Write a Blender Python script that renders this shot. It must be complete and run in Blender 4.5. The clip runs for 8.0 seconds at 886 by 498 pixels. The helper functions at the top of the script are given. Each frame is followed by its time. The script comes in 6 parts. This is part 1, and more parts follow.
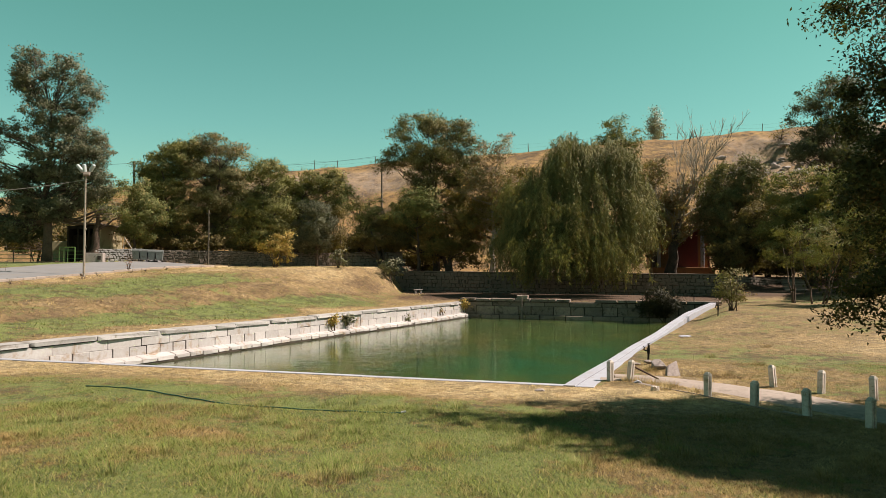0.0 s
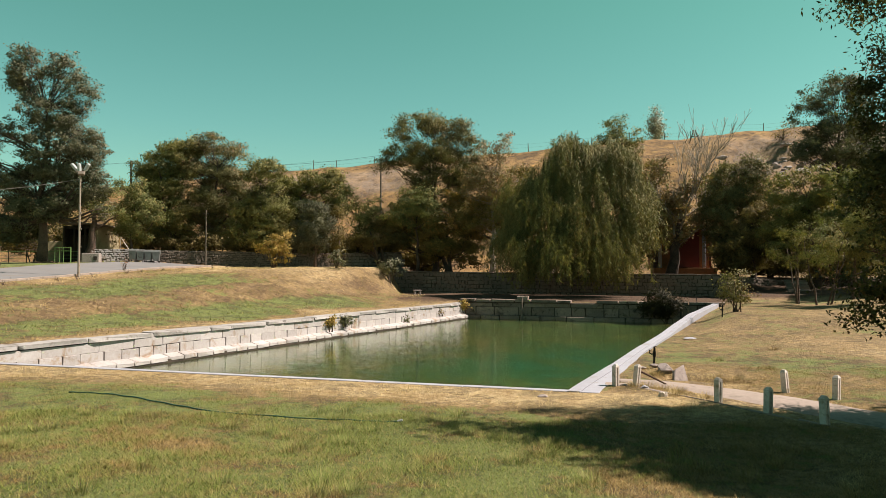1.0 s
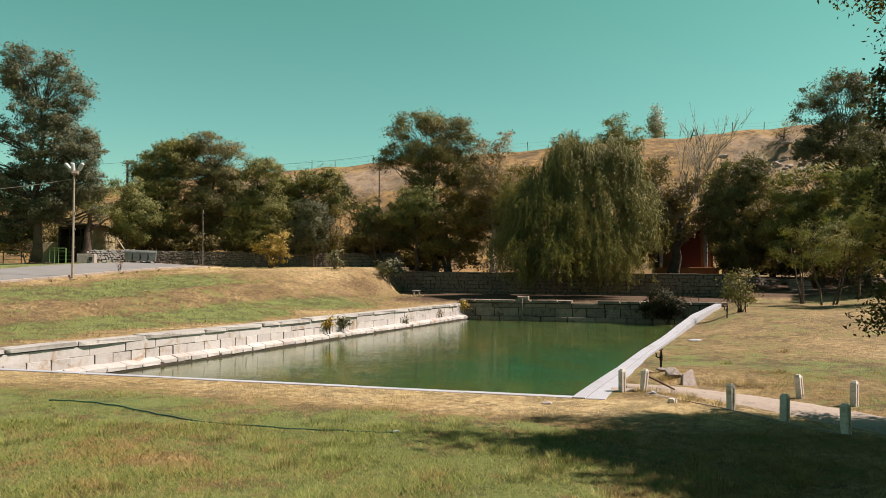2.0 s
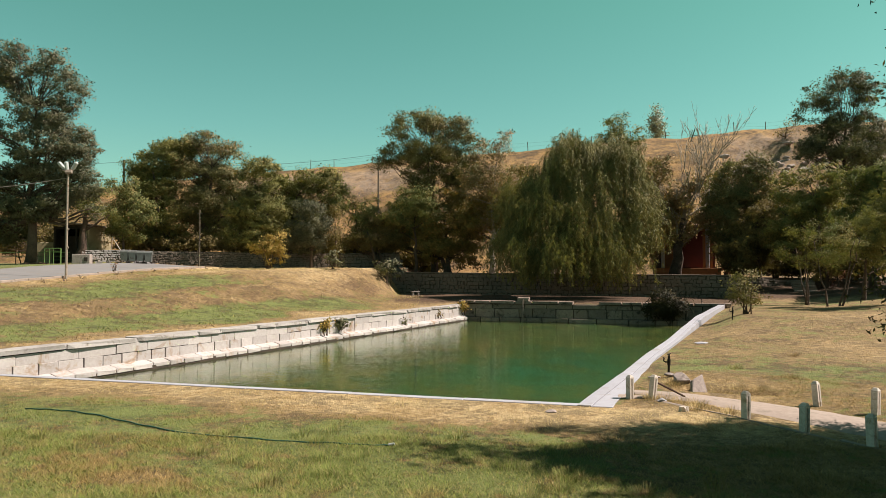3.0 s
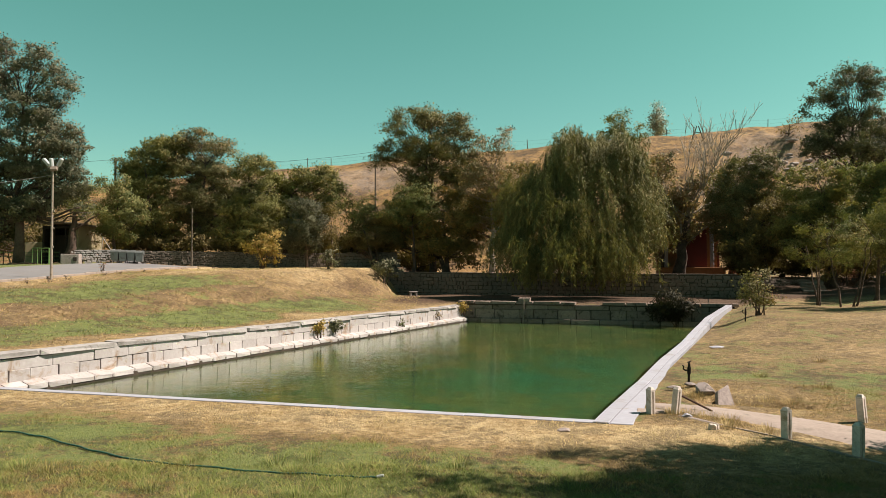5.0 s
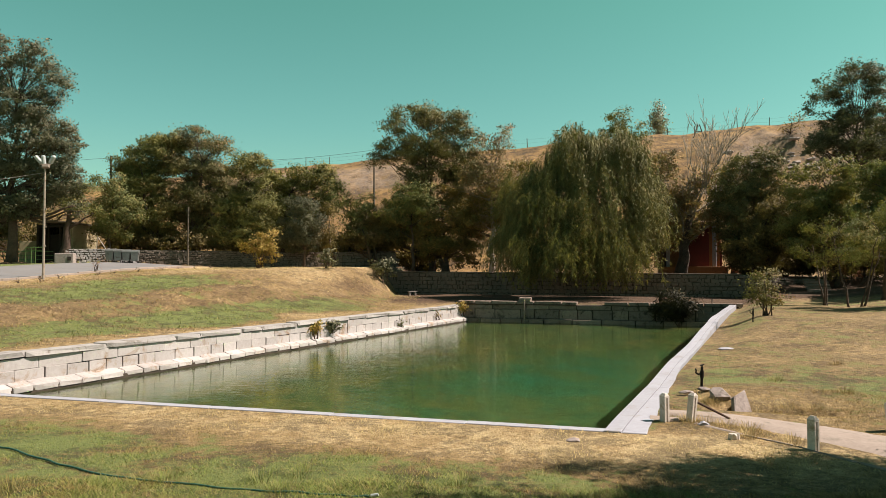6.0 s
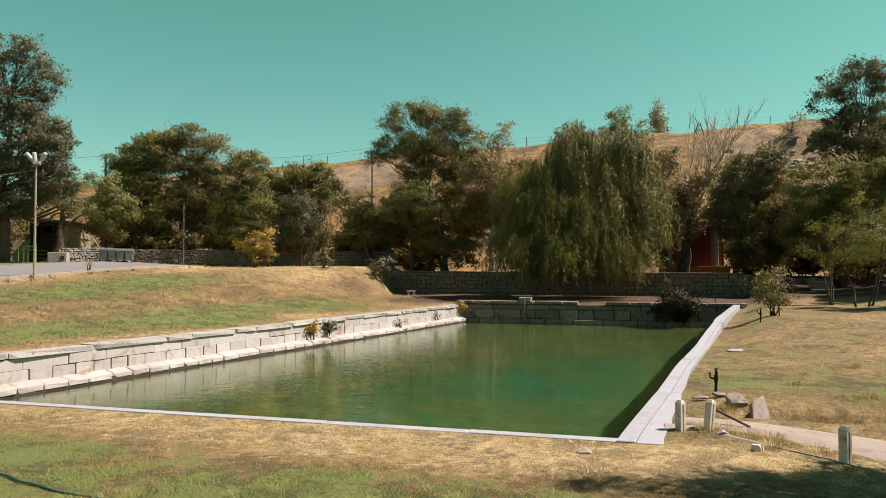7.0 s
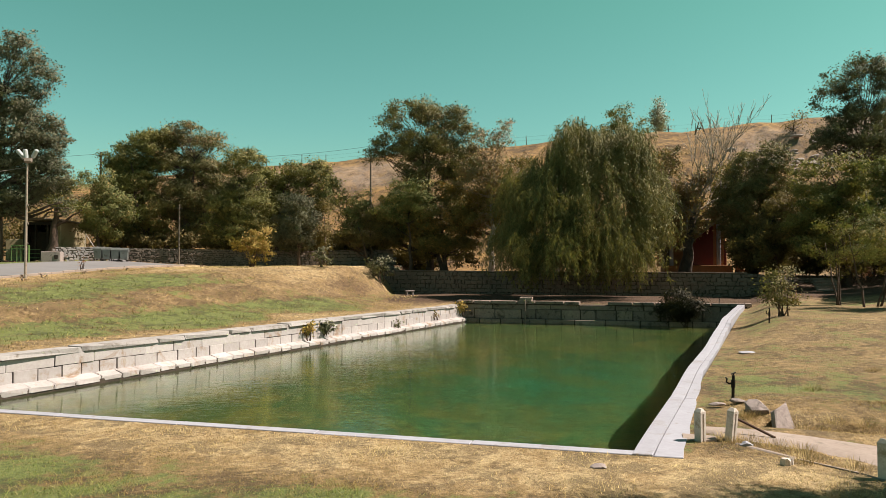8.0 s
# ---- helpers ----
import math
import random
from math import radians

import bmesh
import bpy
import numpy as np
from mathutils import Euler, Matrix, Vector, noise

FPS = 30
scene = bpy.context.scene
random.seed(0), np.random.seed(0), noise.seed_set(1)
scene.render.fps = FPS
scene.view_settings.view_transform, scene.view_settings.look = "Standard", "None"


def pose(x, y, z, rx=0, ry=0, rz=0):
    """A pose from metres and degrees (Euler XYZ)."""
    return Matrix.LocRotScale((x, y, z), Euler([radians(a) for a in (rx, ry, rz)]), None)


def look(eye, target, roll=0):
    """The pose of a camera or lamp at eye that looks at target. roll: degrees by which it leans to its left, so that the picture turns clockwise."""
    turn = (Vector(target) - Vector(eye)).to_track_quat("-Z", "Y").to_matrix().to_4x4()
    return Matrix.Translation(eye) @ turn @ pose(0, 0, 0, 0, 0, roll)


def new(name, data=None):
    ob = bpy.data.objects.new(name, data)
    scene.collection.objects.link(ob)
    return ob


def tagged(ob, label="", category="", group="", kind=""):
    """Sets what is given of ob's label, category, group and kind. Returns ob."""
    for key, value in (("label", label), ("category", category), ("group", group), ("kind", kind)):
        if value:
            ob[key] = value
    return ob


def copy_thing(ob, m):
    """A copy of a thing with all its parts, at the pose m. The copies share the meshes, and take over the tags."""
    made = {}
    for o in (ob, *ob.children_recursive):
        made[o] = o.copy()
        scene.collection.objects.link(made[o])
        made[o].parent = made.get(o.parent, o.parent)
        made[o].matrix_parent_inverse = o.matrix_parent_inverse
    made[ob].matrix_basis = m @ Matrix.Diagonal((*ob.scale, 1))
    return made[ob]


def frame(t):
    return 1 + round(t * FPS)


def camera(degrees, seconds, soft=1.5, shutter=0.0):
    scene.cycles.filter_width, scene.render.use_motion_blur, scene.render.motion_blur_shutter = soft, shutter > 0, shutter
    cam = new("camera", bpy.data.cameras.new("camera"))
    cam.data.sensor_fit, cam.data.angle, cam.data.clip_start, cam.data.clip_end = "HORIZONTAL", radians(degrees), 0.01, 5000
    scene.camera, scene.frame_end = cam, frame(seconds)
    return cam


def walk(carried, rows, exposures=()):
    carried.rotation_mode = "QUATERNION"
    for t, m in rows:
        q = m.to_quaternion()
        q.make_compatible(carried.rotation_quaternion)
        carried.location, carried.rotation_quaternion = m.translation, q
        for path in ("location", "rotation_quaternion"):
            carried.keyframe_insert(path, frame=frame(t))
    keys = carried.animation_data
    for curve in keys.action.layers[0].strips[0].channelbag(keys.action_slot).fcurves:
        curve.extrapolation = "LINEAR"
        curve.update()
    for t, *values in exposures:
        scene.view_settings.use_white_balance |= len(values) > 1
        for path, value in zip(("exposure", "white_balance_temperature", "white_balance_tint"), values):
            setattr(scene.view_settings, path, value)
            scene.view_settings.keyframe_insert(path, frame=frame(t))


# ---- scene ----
cam = camera(65.0, 8.0, 0.55)
PATH = [
    (0, (-0.025, -0.010, 2.455), (-0.395, 9.979, 2.775), 0.10),
    (0.5, (-0.031, 0.293, 2.463), (-0.401, 10.281, 2.778), 0.00),
    (1, (-0.032, 0.598, 2.467), (-0.397, 10.586, 2.792), 0.10),
    (1.5, (-0.039, 0.919, 2.481), (-0.399, 10.908, 2.801), 0.00),
    (3, (-0.055, 1.955, 2.506), (-0.405, 11.944, 2.836), 0.00),
    (3.5, (-0.065, 2.332, 2.512), (-0.410, 12.321, 2.837), -0.00),
    (4, (-0.073, 2.701, 2.517), (-0.413, 12.690, 2.842), -0.10),
    (4.5, (-0.082, 3.093, 2.518), (-0.417, 13.082, 2.843), -0.10),
    (6, (-0.141, 4.279, 2.494), (-0.461, 14.269, 2.814), -0.10),
    (6.5, (-0.164, 4.683, 2.483), (-0.474, 14.673, 2.798), -0.10),
    (7, (-0.192, 5.083, 2.469), (-0.492, 15.074, 2.784), -0.10),
    (7.5, (-0.225, 5.499, 2.457), (-0.520, 15.490, 2.771), -0.10),
    (8, (-0.250, 5.898, 2.452), (-0.535, 15.889, 2.762), -0.10),
]
EXPOSURES = [(0.0, 1.1), (8.0, 1.1)]
walk(cam, [(t, look(eye, target, roll)) for t, eye, target, roll in PATH], EXPOSURES)

# ---------------------------------------------------------------- light
SUN_EL, SUN_AZ = 52.0, 3.0     # degrees up; degrees from +x towards +y
world = bpy.data.worlds.new("world")
scene.world = world
world.use_nodes = True
wn, wl = world.node_tree.nodes, world.node_tree.links
wn.clear()
sky = wn.new("ShaderNodeTexSky")
sky.sky_type, sky.sun_disc = "NISHITA", False
sky.sun_elevation, sky.sun_rotation = radians(SUN_EL), radians(90 - SUN_AZ)
sky.air_density, sky.dust_density, sky.ozone_density = 1.0, 0.8, 1.0
grade = wn.new("ShaderNodeMix")
grade.data_type, grade.blend_type = "RGBA", "MULTIPLY"
grade.inputs["Factor"].default_value = 1.0
place = wn.new("ShaderNodeTexCoord")
axes = wn.new("ShaderNodeSeparateXYZ")
deepen = wn.new("ShaderNodeValToRGB")              # the sky deepens from the horizon to the zenith
for k, (height, tint) in enumerate(((0.06, (0.89, 1.17, 0.81)), (0.20, (0.75, 1.23, 0.78)), (0.37, (0.67, 1.31, 0.69)), (0.64, (0.43, 0.66, 0.43)), (0.95, (0.34, 0.47, 0.34)))):
    stop = deepen.color_ramp.elements[k] if k < 2 else deepen.color_ramp.elements.new(height)
    stop.position, stop.color = height, (*tint, 1)
wl.new(place.outputs["Generated"], axes.inputs["Vector"])
wl.new(axes.outputs["Z"], deepen.inputs["Fac"])
wl.new(deepen.outputs["Color"], grade.inputs["B"])
back = wn.new("ShaderNodeBackground")
back.inputs["Strength"].default_value = 0.0555
wout = wn.new("ShaderNodeOutputWorld")
wl.new(sky.outputs["Color"], grade.inputs["A"])
wl.new(grade.outputs["Result"], back.inputs["Color"])
wl.new(back.outputs["Background"], wout.inputs["Surface"])

sun_data = bpy.data.lights.new("sun", "SUN")
sun_data.energy, sun_data.angle, sun_data.color = 4.5, radians(0.6), (1.0, 0.90, 0.80)
sun = new("sun", sun_data)
SUN_DIR = Vector((math.cos(radians(SUN_EL)) * math.cos(radians(SUN_AZ)), math.cos(radians(SUN_EL)) * math.sin(radians(SUN_AZ)), math.sin(radians(SUN_EL))))
sun.matrix_world = look((0, 0, 60), Vector((0, 0, 60)) - SUN_DIR)


# ---------------------------------------------------------------- materials
def material(name, rough=0.8, metal=0.0):
    """A new material; returns it with its nodes, links and principled shader."""
    m = bpy.data.materials.new(name)
    m.use_nodes = True
    n, l = m.node_tree.nodes, m.node_tree.links
    p = n["Principled BSDF"]
    p.inputs["Roughness"].default_value, p.inputs["Metallic"].default_value = rough, metal
    return m, n, l, p


def noise_node(n, l, scale, detail=4.0, rough=0.6, vec=None, distortion=0.0):
    t = n.new("ShaderNodeTexNoise")
    t.inputs["Scale"].default_value, t.inputs["Detail"].default_value = scale, detail
    t.inputs["Roughness"].default_value, t.inputs["Distortion"].default_value = rough, distortion
    if vec is not None:
        l.new(vec, t.inputs["Vector"])
    return t.outputs["Fac"]


def ramp(n, l, fac, stops):
    r = n.new("ShaderNodeValToRGB")
    e = r.color_ramp.elements
    while len(e) < len(stops):
        e.new(0.5)
    for k, (pos, col) in enumerate(stops):
        e[k].position = pos
        e[k].color = (*col, 1) if len(col) == 3 else col
    l.new(fac, r.inputs["Fac"])
    return r.outputs["Color"]


def mix(n, l, fac, a, b, mode="MIX"):
    m = n.new("ShaderNodeMix")
    m.data_type, m.blend_type = "RGBA", mode
    for sock, val in ((m.inputs["Factor"], fac), (m.inputs["A"], a), (m.inputs["B"], b)):
        if isinstance(val, (int, float)):
            sock.default_value = val
        elif isinstance(val, tuple):
            sock.default_value = (*val, 1)
        else:
            l.new(val, sock)
    return m.outputs["Result"]


def bump(n, l, p, height, strength=0.4, distance=0.02):
    b = n.new("ShaderNodeBump")
    b.inputs["Strength"].default_value, b.inputs["Distance"].default_value = strength, distance
    l.new(height, b.inputs["Height"])
    l.new(b.outputs["Normal"], p.inputs["Normal"])


def coords(n, world_space=True):
    if world_space:
        return n.new("ShaderNodeNewGeometry").outputs["Position"]
    return n.new("ShaderNodeTexCoord").outputs["Object"]


def two_scale(name, dark, light, big=0.7, fine=14.0, rough=0.85, bump_s=0.4, bump_d=0.02, stain=None, per_object=0.0, metal=0.0, world_space=True):
    """A weathered surface: large blotches and fine grain between two colours, with relief, and stains where given."""
    m, n, l, p = material(name, rough, metal)
    v = coords(n, world_space)
    a = noise_node(n, l, big, 4, 0.65, v)
    b = noise_node(n, l, fine, 5, 0.7, v)
    both = mix(n, l, 0.5, a, b)
    col = ramp(n, l, both, [(0.32, dark), (0.68, light)])
    if stain:
        s = noise_node(n, l, big * 1.9, 6, 0.75, v, 0.6)
        col = mix(n, l, ramp(n, l, s, [(0.54, (0, 0, 0)), (0.66, (1, 1, 1))]), col, stain)
    if per_object:
        info = n.new("ShaderNodeObjectInfo")
        tone = ramp(n, l, info.outputs["Random"], [(0, (1 - per_object,) * 3), (1, (1, 1, 1))])
        col = mix(n, l, 1.0, col, tone, "MULTIPLY")
    l.new(col, p.inputs["Base Color"])
    bump(n, l, p, b, bump_s, bump_d)
    return m


def foliage(name, dark, light, accent=None, accent_share=0.0, passing=0.30):
    """Leaves: colour from leaf to leaf and from clump to clump, partly translucent."""
    m, n, l, p = material(name, 0.55)
    geo = n.new("ShaderNodeNewGeometry")
    isl = geo.outputs["Random Per Island"]
    clump = noise_node(n, l, 0.55, 3, 0.6, geo.outputs["Position"])
    both = mix(n, l, 0.28, clump, isl)
    col = ramp(n, l, both, [(0.28, dark), (0.70, light)])
    if accent:
        patch = noise_node(n, l, 0.35, 3, 0.6, geo.outputs["Position"], 0.4)
        pick = mix(n, l, 0.5, patch, isl)
        edge = 0.72 - 0.36 * accent_share
        col = mix(n, l, ramp(n, l, pick, [(edge, (0, 0, 0)), (edge + 0.06, (1, 1, 1))]), col, accent)
    l.new(col, p.inputs["Base Color"])
    p.inputs["Specular IOR Level"].default_value = 0.15
    tr = n.new("ShaderNodeBsdfTranslucent")
    out = n.new("ShaderNodeAttribute")
    out.attribute_name = "out"
    both_n = n.new("ShaderNodeVectorMath")
    both_n.operation = "ADD"
    l.new(geo.outputs["Normal"], both_n.inputs[0])
    l.new(out.outputs["Vector"], both_n.inputs[1])
    even = n.new("ShaderNodeVectorMath")
    even.operation = "NORMALIZE"
    l.new(both_n.outputs["Vector"], even.inputs[0])
    l.new(even.outputs["Vector"], p.inputs["Normal"])
    l.new(even.outputs["Vector"], tr.inputs["Normal"])
    l.new(mix(n, l, 1.0, col, (1.25, 1.3, 0.6), "MULTIPLY"), tr.inputs["Color"])
    ms = n.new("ShaderNodeMixShader")
    ms.inputs["Fac"].default_value = passing
    l.new(p.outputs["BSDF"], ms.inputs[1])
    l.new(tr.outputs["BSDF"], ms.inputs[2])
    l.new(ms.outputs["Shader"], n["Material Output"].inputs["Surface"])
    return m


def grass_colour(n, l, v):
    """The lawn's patchwork of green and parched grass, from the place alone, so that blades and soil agree."""
    big = noise_node(n, l, 0.16, 3, 0.55, v, 0.3)
    mid = noise_node(n, l, 0.9, 7, 0.78, v, 0.4)
    att = n.new("ShaderNodeAttribute")
    att.attribute_name = "green"
    small = noise_node(n, l, 4.5, 7, 0.75, v, 0.3)
    both = mix(n, l, 0.32, mix(n, l, 0.55, big, mid), small)
    wide = n.new("ShaderNodeMath")
    wide.operation = "MULTIPLY_ADD"
    wide.inputs[1].default_value, wide.inputs[2].default_value = 3.6, -1.30
    l.new(both, wide.inputs[0])
    shift = n.new("ShaderNodeMath")
    shift.operation = "ADD"
    l.new(wide.outputs["Value"], shift.inputs[0])
    l.new(att.outputs["Fac"], shift.inputs[1])
    return ramp(n, l, shift.outputs["Value"], [(0.10, (0.480, 0.345, 0.178)), (0.30, (0.326, 0.215, 0.100)), (0.44, (0.243, 0.154, 0.063)), (0.52, (0.180, 0.116, 0.045)), (0.60, (0.184, 0.162, 0.050)), (0.72, (0.136, 0.154, 0.039))])


def ground_material():
    m, n, l, p = material("ground_soil", 0.95)
    v = coords(n)
    col = grass_colour(n, l, v)
    fine = noise_node(n, l, 22.0, 6, 0.75, v)
    clod = noise_node(n, l, 0.9, 11, 0.84, v, 0.15)
    col = mix(n, l, 0.85, col, ramp(n, l, clod, [(0.45, (0.40, 0.37, 0.34)), (0.53, (1.18, 1.18, 1.18))]), "MULTIPLY")
    col = mix(n, l, 0.55, col, ramp(n, l, fine, [(0.33, (0.30, 0.30, 0.30)), (0.7, (1.35, 1.35, 1.35))]), "MULTIPLY")
    # fallen leaves and bare earth; the brown is lowered to hold tree shade too
    lit = n.new("ShaderNodeAttribute")
    lit.attribute_name = "litter"
    brown = ramp(n, l, noise_node(n, l, 5.0, 6, 0.75, v), [(0.35, (0.035, 0.017, 0.008)), (0.65, (0.105, 0.053, 0.025))])
    col = mix(n, l, lit.outputs["Fac"], col, brown)
    hill = n.new("ShaderNodeAttribute")
    hill.attribute_name = "hill"
    straw = ramp(n, l, noise_node(n, l, 0.30, 12, 0.82, v, 0.5), [(0.36, (0.085, 0.048, 0.022)), (0.45, (0.185, 0.100, 0.036)), (0.55, (0.245, 0.138, 0.044)), (0.62, (0.275, 0.165, 0.056)), (0.70, (0.165, 0.106, 0.055))])
    scrub = ramp(n, l, noise_node(n, l, 0.28, 12, 0.85, v, 0.15), [(0.45, (0.45, 0.44, 0.42)), (0.53, (1.15, 1.15, 1.15))])
    straw = mix(n, l, 0.9, straw, scrub, "MULTIPLY")
    dots = ramp(n, l, noise_node(n, l, 0.8, 6, 0.75, v, 0.2), [(0.52, (1, 1, 1)), (0.60, (0.30, 0.30, 0.26))])
    straw = mix(n, l, 0.85, straw, dots, "MULTIPLY")
    col = mix(n, l, hill.outputs["Fac"], col, straw)
    rock = n.new("ShaderNodeAttribute")
    rock.attribute_name = "rock"
    stone = ramp(n, l, noise_node(n, l, 0.6, 9, 0.8, v, 1.0), [(0.40, (0.070, 0.052, 0.042)), (0.50, (0.230, 0.170, 0.140)), (0.62, (0.360, 0.285, 0.240))])
    col = mix(n, l, rock.outputs["Fac"], col, stone)
    l.new(col, p.inputs["Base Color"])
    bump(n, l, p, mix(n, l, 0.55, fine, clod), 0.8, 0.16)
    return m


def blade_material():
    m, n, l, p = material("grass_blades", 0.7)
    geo = n.new("ShaderNodeNewGeometry")
    col = grass_colour(n, l, geo.outputs["Position"])
    dry = n.new("ShaderNodeMath")
    dry.operation = "FRACT"
    seven = n.new("ShaderNodeMath")
    seven.operation = "MULTIPLY"
    seven.inputs[1].default_value = 7.31
    l.new(geo.outputs["Random Per Island"], seven.inputs[0])
    l.new(seven.outputs["Value"], dry.inputs[0])
    col = mix(n, l, ramp(n, l, dry.outputs["Value"], [(0.66, (0, 0, 0)), (0.74, (0.784, 0.651, 0.595))]), col, (0.255, 0.196, 0.098))
    tone = ramp(n, l, geo.outputs["Random Per Island"], [(0, (0.75, 0.79, 0.70)), (0.55, (1.28, 1.34, 1.20)), (1, (1.80, 1.82, 1.62))])
    col = mix(n, l, 1.0, col, tone, "MULTIPLY")
    l.new(col, p.inputs["Base Color"])
    p.inputs["Specular IOR Level"].default_value = 0.2
    up = n.new("ShaderNodeVectorMath")
    up.operation = "ADD"
    up.inputs[1].default_value = (0, 0, 0.9)
    l.new(geo.outputs["Normal"], up.inputs[0])
    even = n.new("ShaderNodeVectorMath")
    even.operation = "NORMALIZE"
    l.new(up.outputs["Vector"], even.inputs[0])
    l.new(even.outputs["Vector"], p.inputs["Normal"])
    tr = n.new("ShaderNodeBsdfTranslucent")
    l.new(col, tr.inputs["Color"])
    ms = n.new("ShaderNodeMixShader")
    ms.inputs["Fac"].default_value = 0.3
    l.new(p.outputs["BSDF"], ms.inputs[1])
    l.new(tr.outputs["BSDF"], ms.inputs[2])
    l.new(ms.outputs["Shader"], n["Material Output"].inputs["Surface"])
    return m


def water_material():
    """Clear green water: refracting, with small wind ripples that run across the pool."""
    m, n, l, p = material("pool_water", 0.01)
    v = coords(n)
    p.inputs["Base Color"].default_value = (0.36, 0.74, 0.28, 1)
    p.inputs["Transmission Weight"].default_value = 1.0
    p.inputs["IOR"].default_value = 1.33
    turn = n.new("ShaderNodeMapping")
    turn.inputs["Rotation"].default_value = (0, 0, radians(-8))
    turn.inputs["Scale"].default_value = (0.55, 2.2, 1)
    l.new(v, turn.inputs["Vector"])
    wave = noise_node(n, l, 1.3, 3, 0.5, turn.outputs["Vector"], 0.3)
    chop = noise_node(n, l, 5.5, 2, 0.5, turn.outputs["Vector"], 0.5)
    bump(n, l, p, mix(n, l, 0.5, wave, chop), 0.17, 0.06)
    return m


def mud_material():
    """The pool's bed: silt with darker weed and paler bare patches."""
    m, n, l, p = material("pool_mud", 0.95)
    v = coords(n)
    deep = n.new("ShaderNodeAttribute")
    deep.attribute_name = "deep"
    weed = noise_node(n, l, 0.45, 8, 0.75, v, 1.2)
    fine = noise_node(n, l, 4.0, 5, 0.7, v, 0.4)
    col = ramp(n, l, weed, [(0.40, (0.105, 0.066, 0.022)), (0.50, (0.055, 0.050, 0.018)), (0.60, (0.024, 0.042, 0.016))])
    clear = ramp(n, l, weed, [(0.42, (0.020, 0.046, 0.026)), (0.58, (0.008, 0.062, 0.050))])
    col = mix(n, l, deep.outputs["Fac"], col, clear)
    col = mix(n, l, 0.6, col, ramp(n, l, fine, [(0.38, (0.3, 0.3, 0.3)), (0.62, (1.3, 1.3, 1.3))]), "MULTIPLY")
    l.new(col, p.inputs["Base Color"])
    return m


M_MUD = mud_material()
M_GROUND, M_BLADE, M_WATER = ground_material(), blade_material(), water_material()
M_BLOCK = two_scale("limestone_block", (0.350, 0.300, 0.285), (0.490, 0.440, 0.432), 0.55, 9, 0.85, 0.5, 0.02, (0.292, 0.198, 0.138), 0.2)
M_COPING = two_scale("limestone_coping", (0.270, 0.233, 0.219), (0.419, 0.382, 0.370), 0.8, 11, 0.85, 0.6, 0.03, (0.166, 0.129, 0.106), 0.15)
# far wall's grey, darkened for tree shade and reddened against the sky's tint
M_OLDBLOCK = two_scale("shaded_grey_limestone", (0.185, 0.130, 0.105), (0.370, 0.268, 0.222), 0.9, 8, 0.9, 0.7, 0.04, (0.070, 0.050, 0.039), 0.35)
# near black, so lit gaps between stones and over the water look shaded
M_SHADE_CORE = two_scale("wall_core", (0.028, 0.020, 0.014), (0.072, 0.048, 0.035), 1.2, 9, 0.95, 0.6, 0.03)
M_RUBBLE = two_scale("rubble_stone", (0.125, 0.092, 0.074), (0.245, 0.184, 0.150), 0.9, 7, 0.9, 0.6, 0.03, None, 0.2)
M_MORTAR = two_scale("mortar", (0.055, 0.044, 0.033), (0.110, 0.087, 0.065), 1.0, 14, 0.95, 0.5, 0.02)
M_WHITE = two_scale("white_painted_concrete", (0.277, 0.262, 0.296), (0.354, 0.343, 0.387), 1.1, 10, 0.75, 0.3, 0.01, (0.252, 0.220, 0.212), 0.08)
M_POST = two_scale("weathered_white_post", (0.415, 0.350, 0.309), (0.684, 0.594, 0.541), 3.0, 24, 0.85, 0.4, 0.006, (0.325, 0.251, 0.176), 0.1)
M_PATH = two_scale("pinkish_concrete", (0.220, 0.162, 0.131), (0.334, 0.263, 0.225), 0.8, 12, 0.9, 0.4, 0.01, (0.158, 0.128, 0.095))
M_ASPHALT = two_scale("pale_asphalt", (0.131, 0.120, 0.121), (0.202, 0.185, 0.184), 0.35, 18, 0.9, 0.3, 0.01, (0.172, 0.143, 0.126))
M_BARK = two_scale("bark", (0.031, 0.019, 0.013), (0.137, 0.083, 0.059), 2.0, 16, 0.95, 0.8, 0.04)
M_PALEBARK = two_scale("pale_dead_wood", (0.190, 0.145, 0.112), (0.460, 0.370, 0.300), 2.0, 16, 0.9, 0.6, 0.03)
M_IRON = two_scale("black_iron", (0.005, 0.005, 0.004), (0.020, 0.014, 0.011), 4.0, 30, 0.6, 0.3, 0.004, (0.038, 0.016, 0.008), 0, 0.6)
M_RUST = two_scale("rusty_iron", (0.034, 0.014, 0.008), (0.088, 0.037, 0.021), 4.0, 30, 0.85, 0.4, 0.004)
M_GALV = two_scale("galvanised_steel", (0.150, 0.155, 0.149), (0.247, 0.243, 0.234), 1.5, 20, 0.5, 0.2, 0.004, (0.107, 0.089, 0.079), 0.1, 0.5)
M_POLE = two_scale("grey_painted_pole", (0.221, 0.174, 0.139), (0.321, 0.253, 0.204), 2.0, 20, 0.6, 0.2, 0.003, (0.166, 0.091, 0.053))
M_LAMP = two_scale("lamp_housing", (0.345, 0.350, 0.346), (0.419, 0.424, 0.418), 3.0, 20, 0.4, 0.1, 0.002)
M_GREENPAINT = two_scale("light_green_paint", (0.098, 0.178, 0.048), (0.163, 0.246, 0.077), 2.0, 20, 0.5, 0.1, 0.002)
M_HOSE = two_scale("green_hose", (0.008, 0.047, 0.034), (0.016, 0.086, 0.061), 1.5, 18, 0.45, 0.1, 0.002)
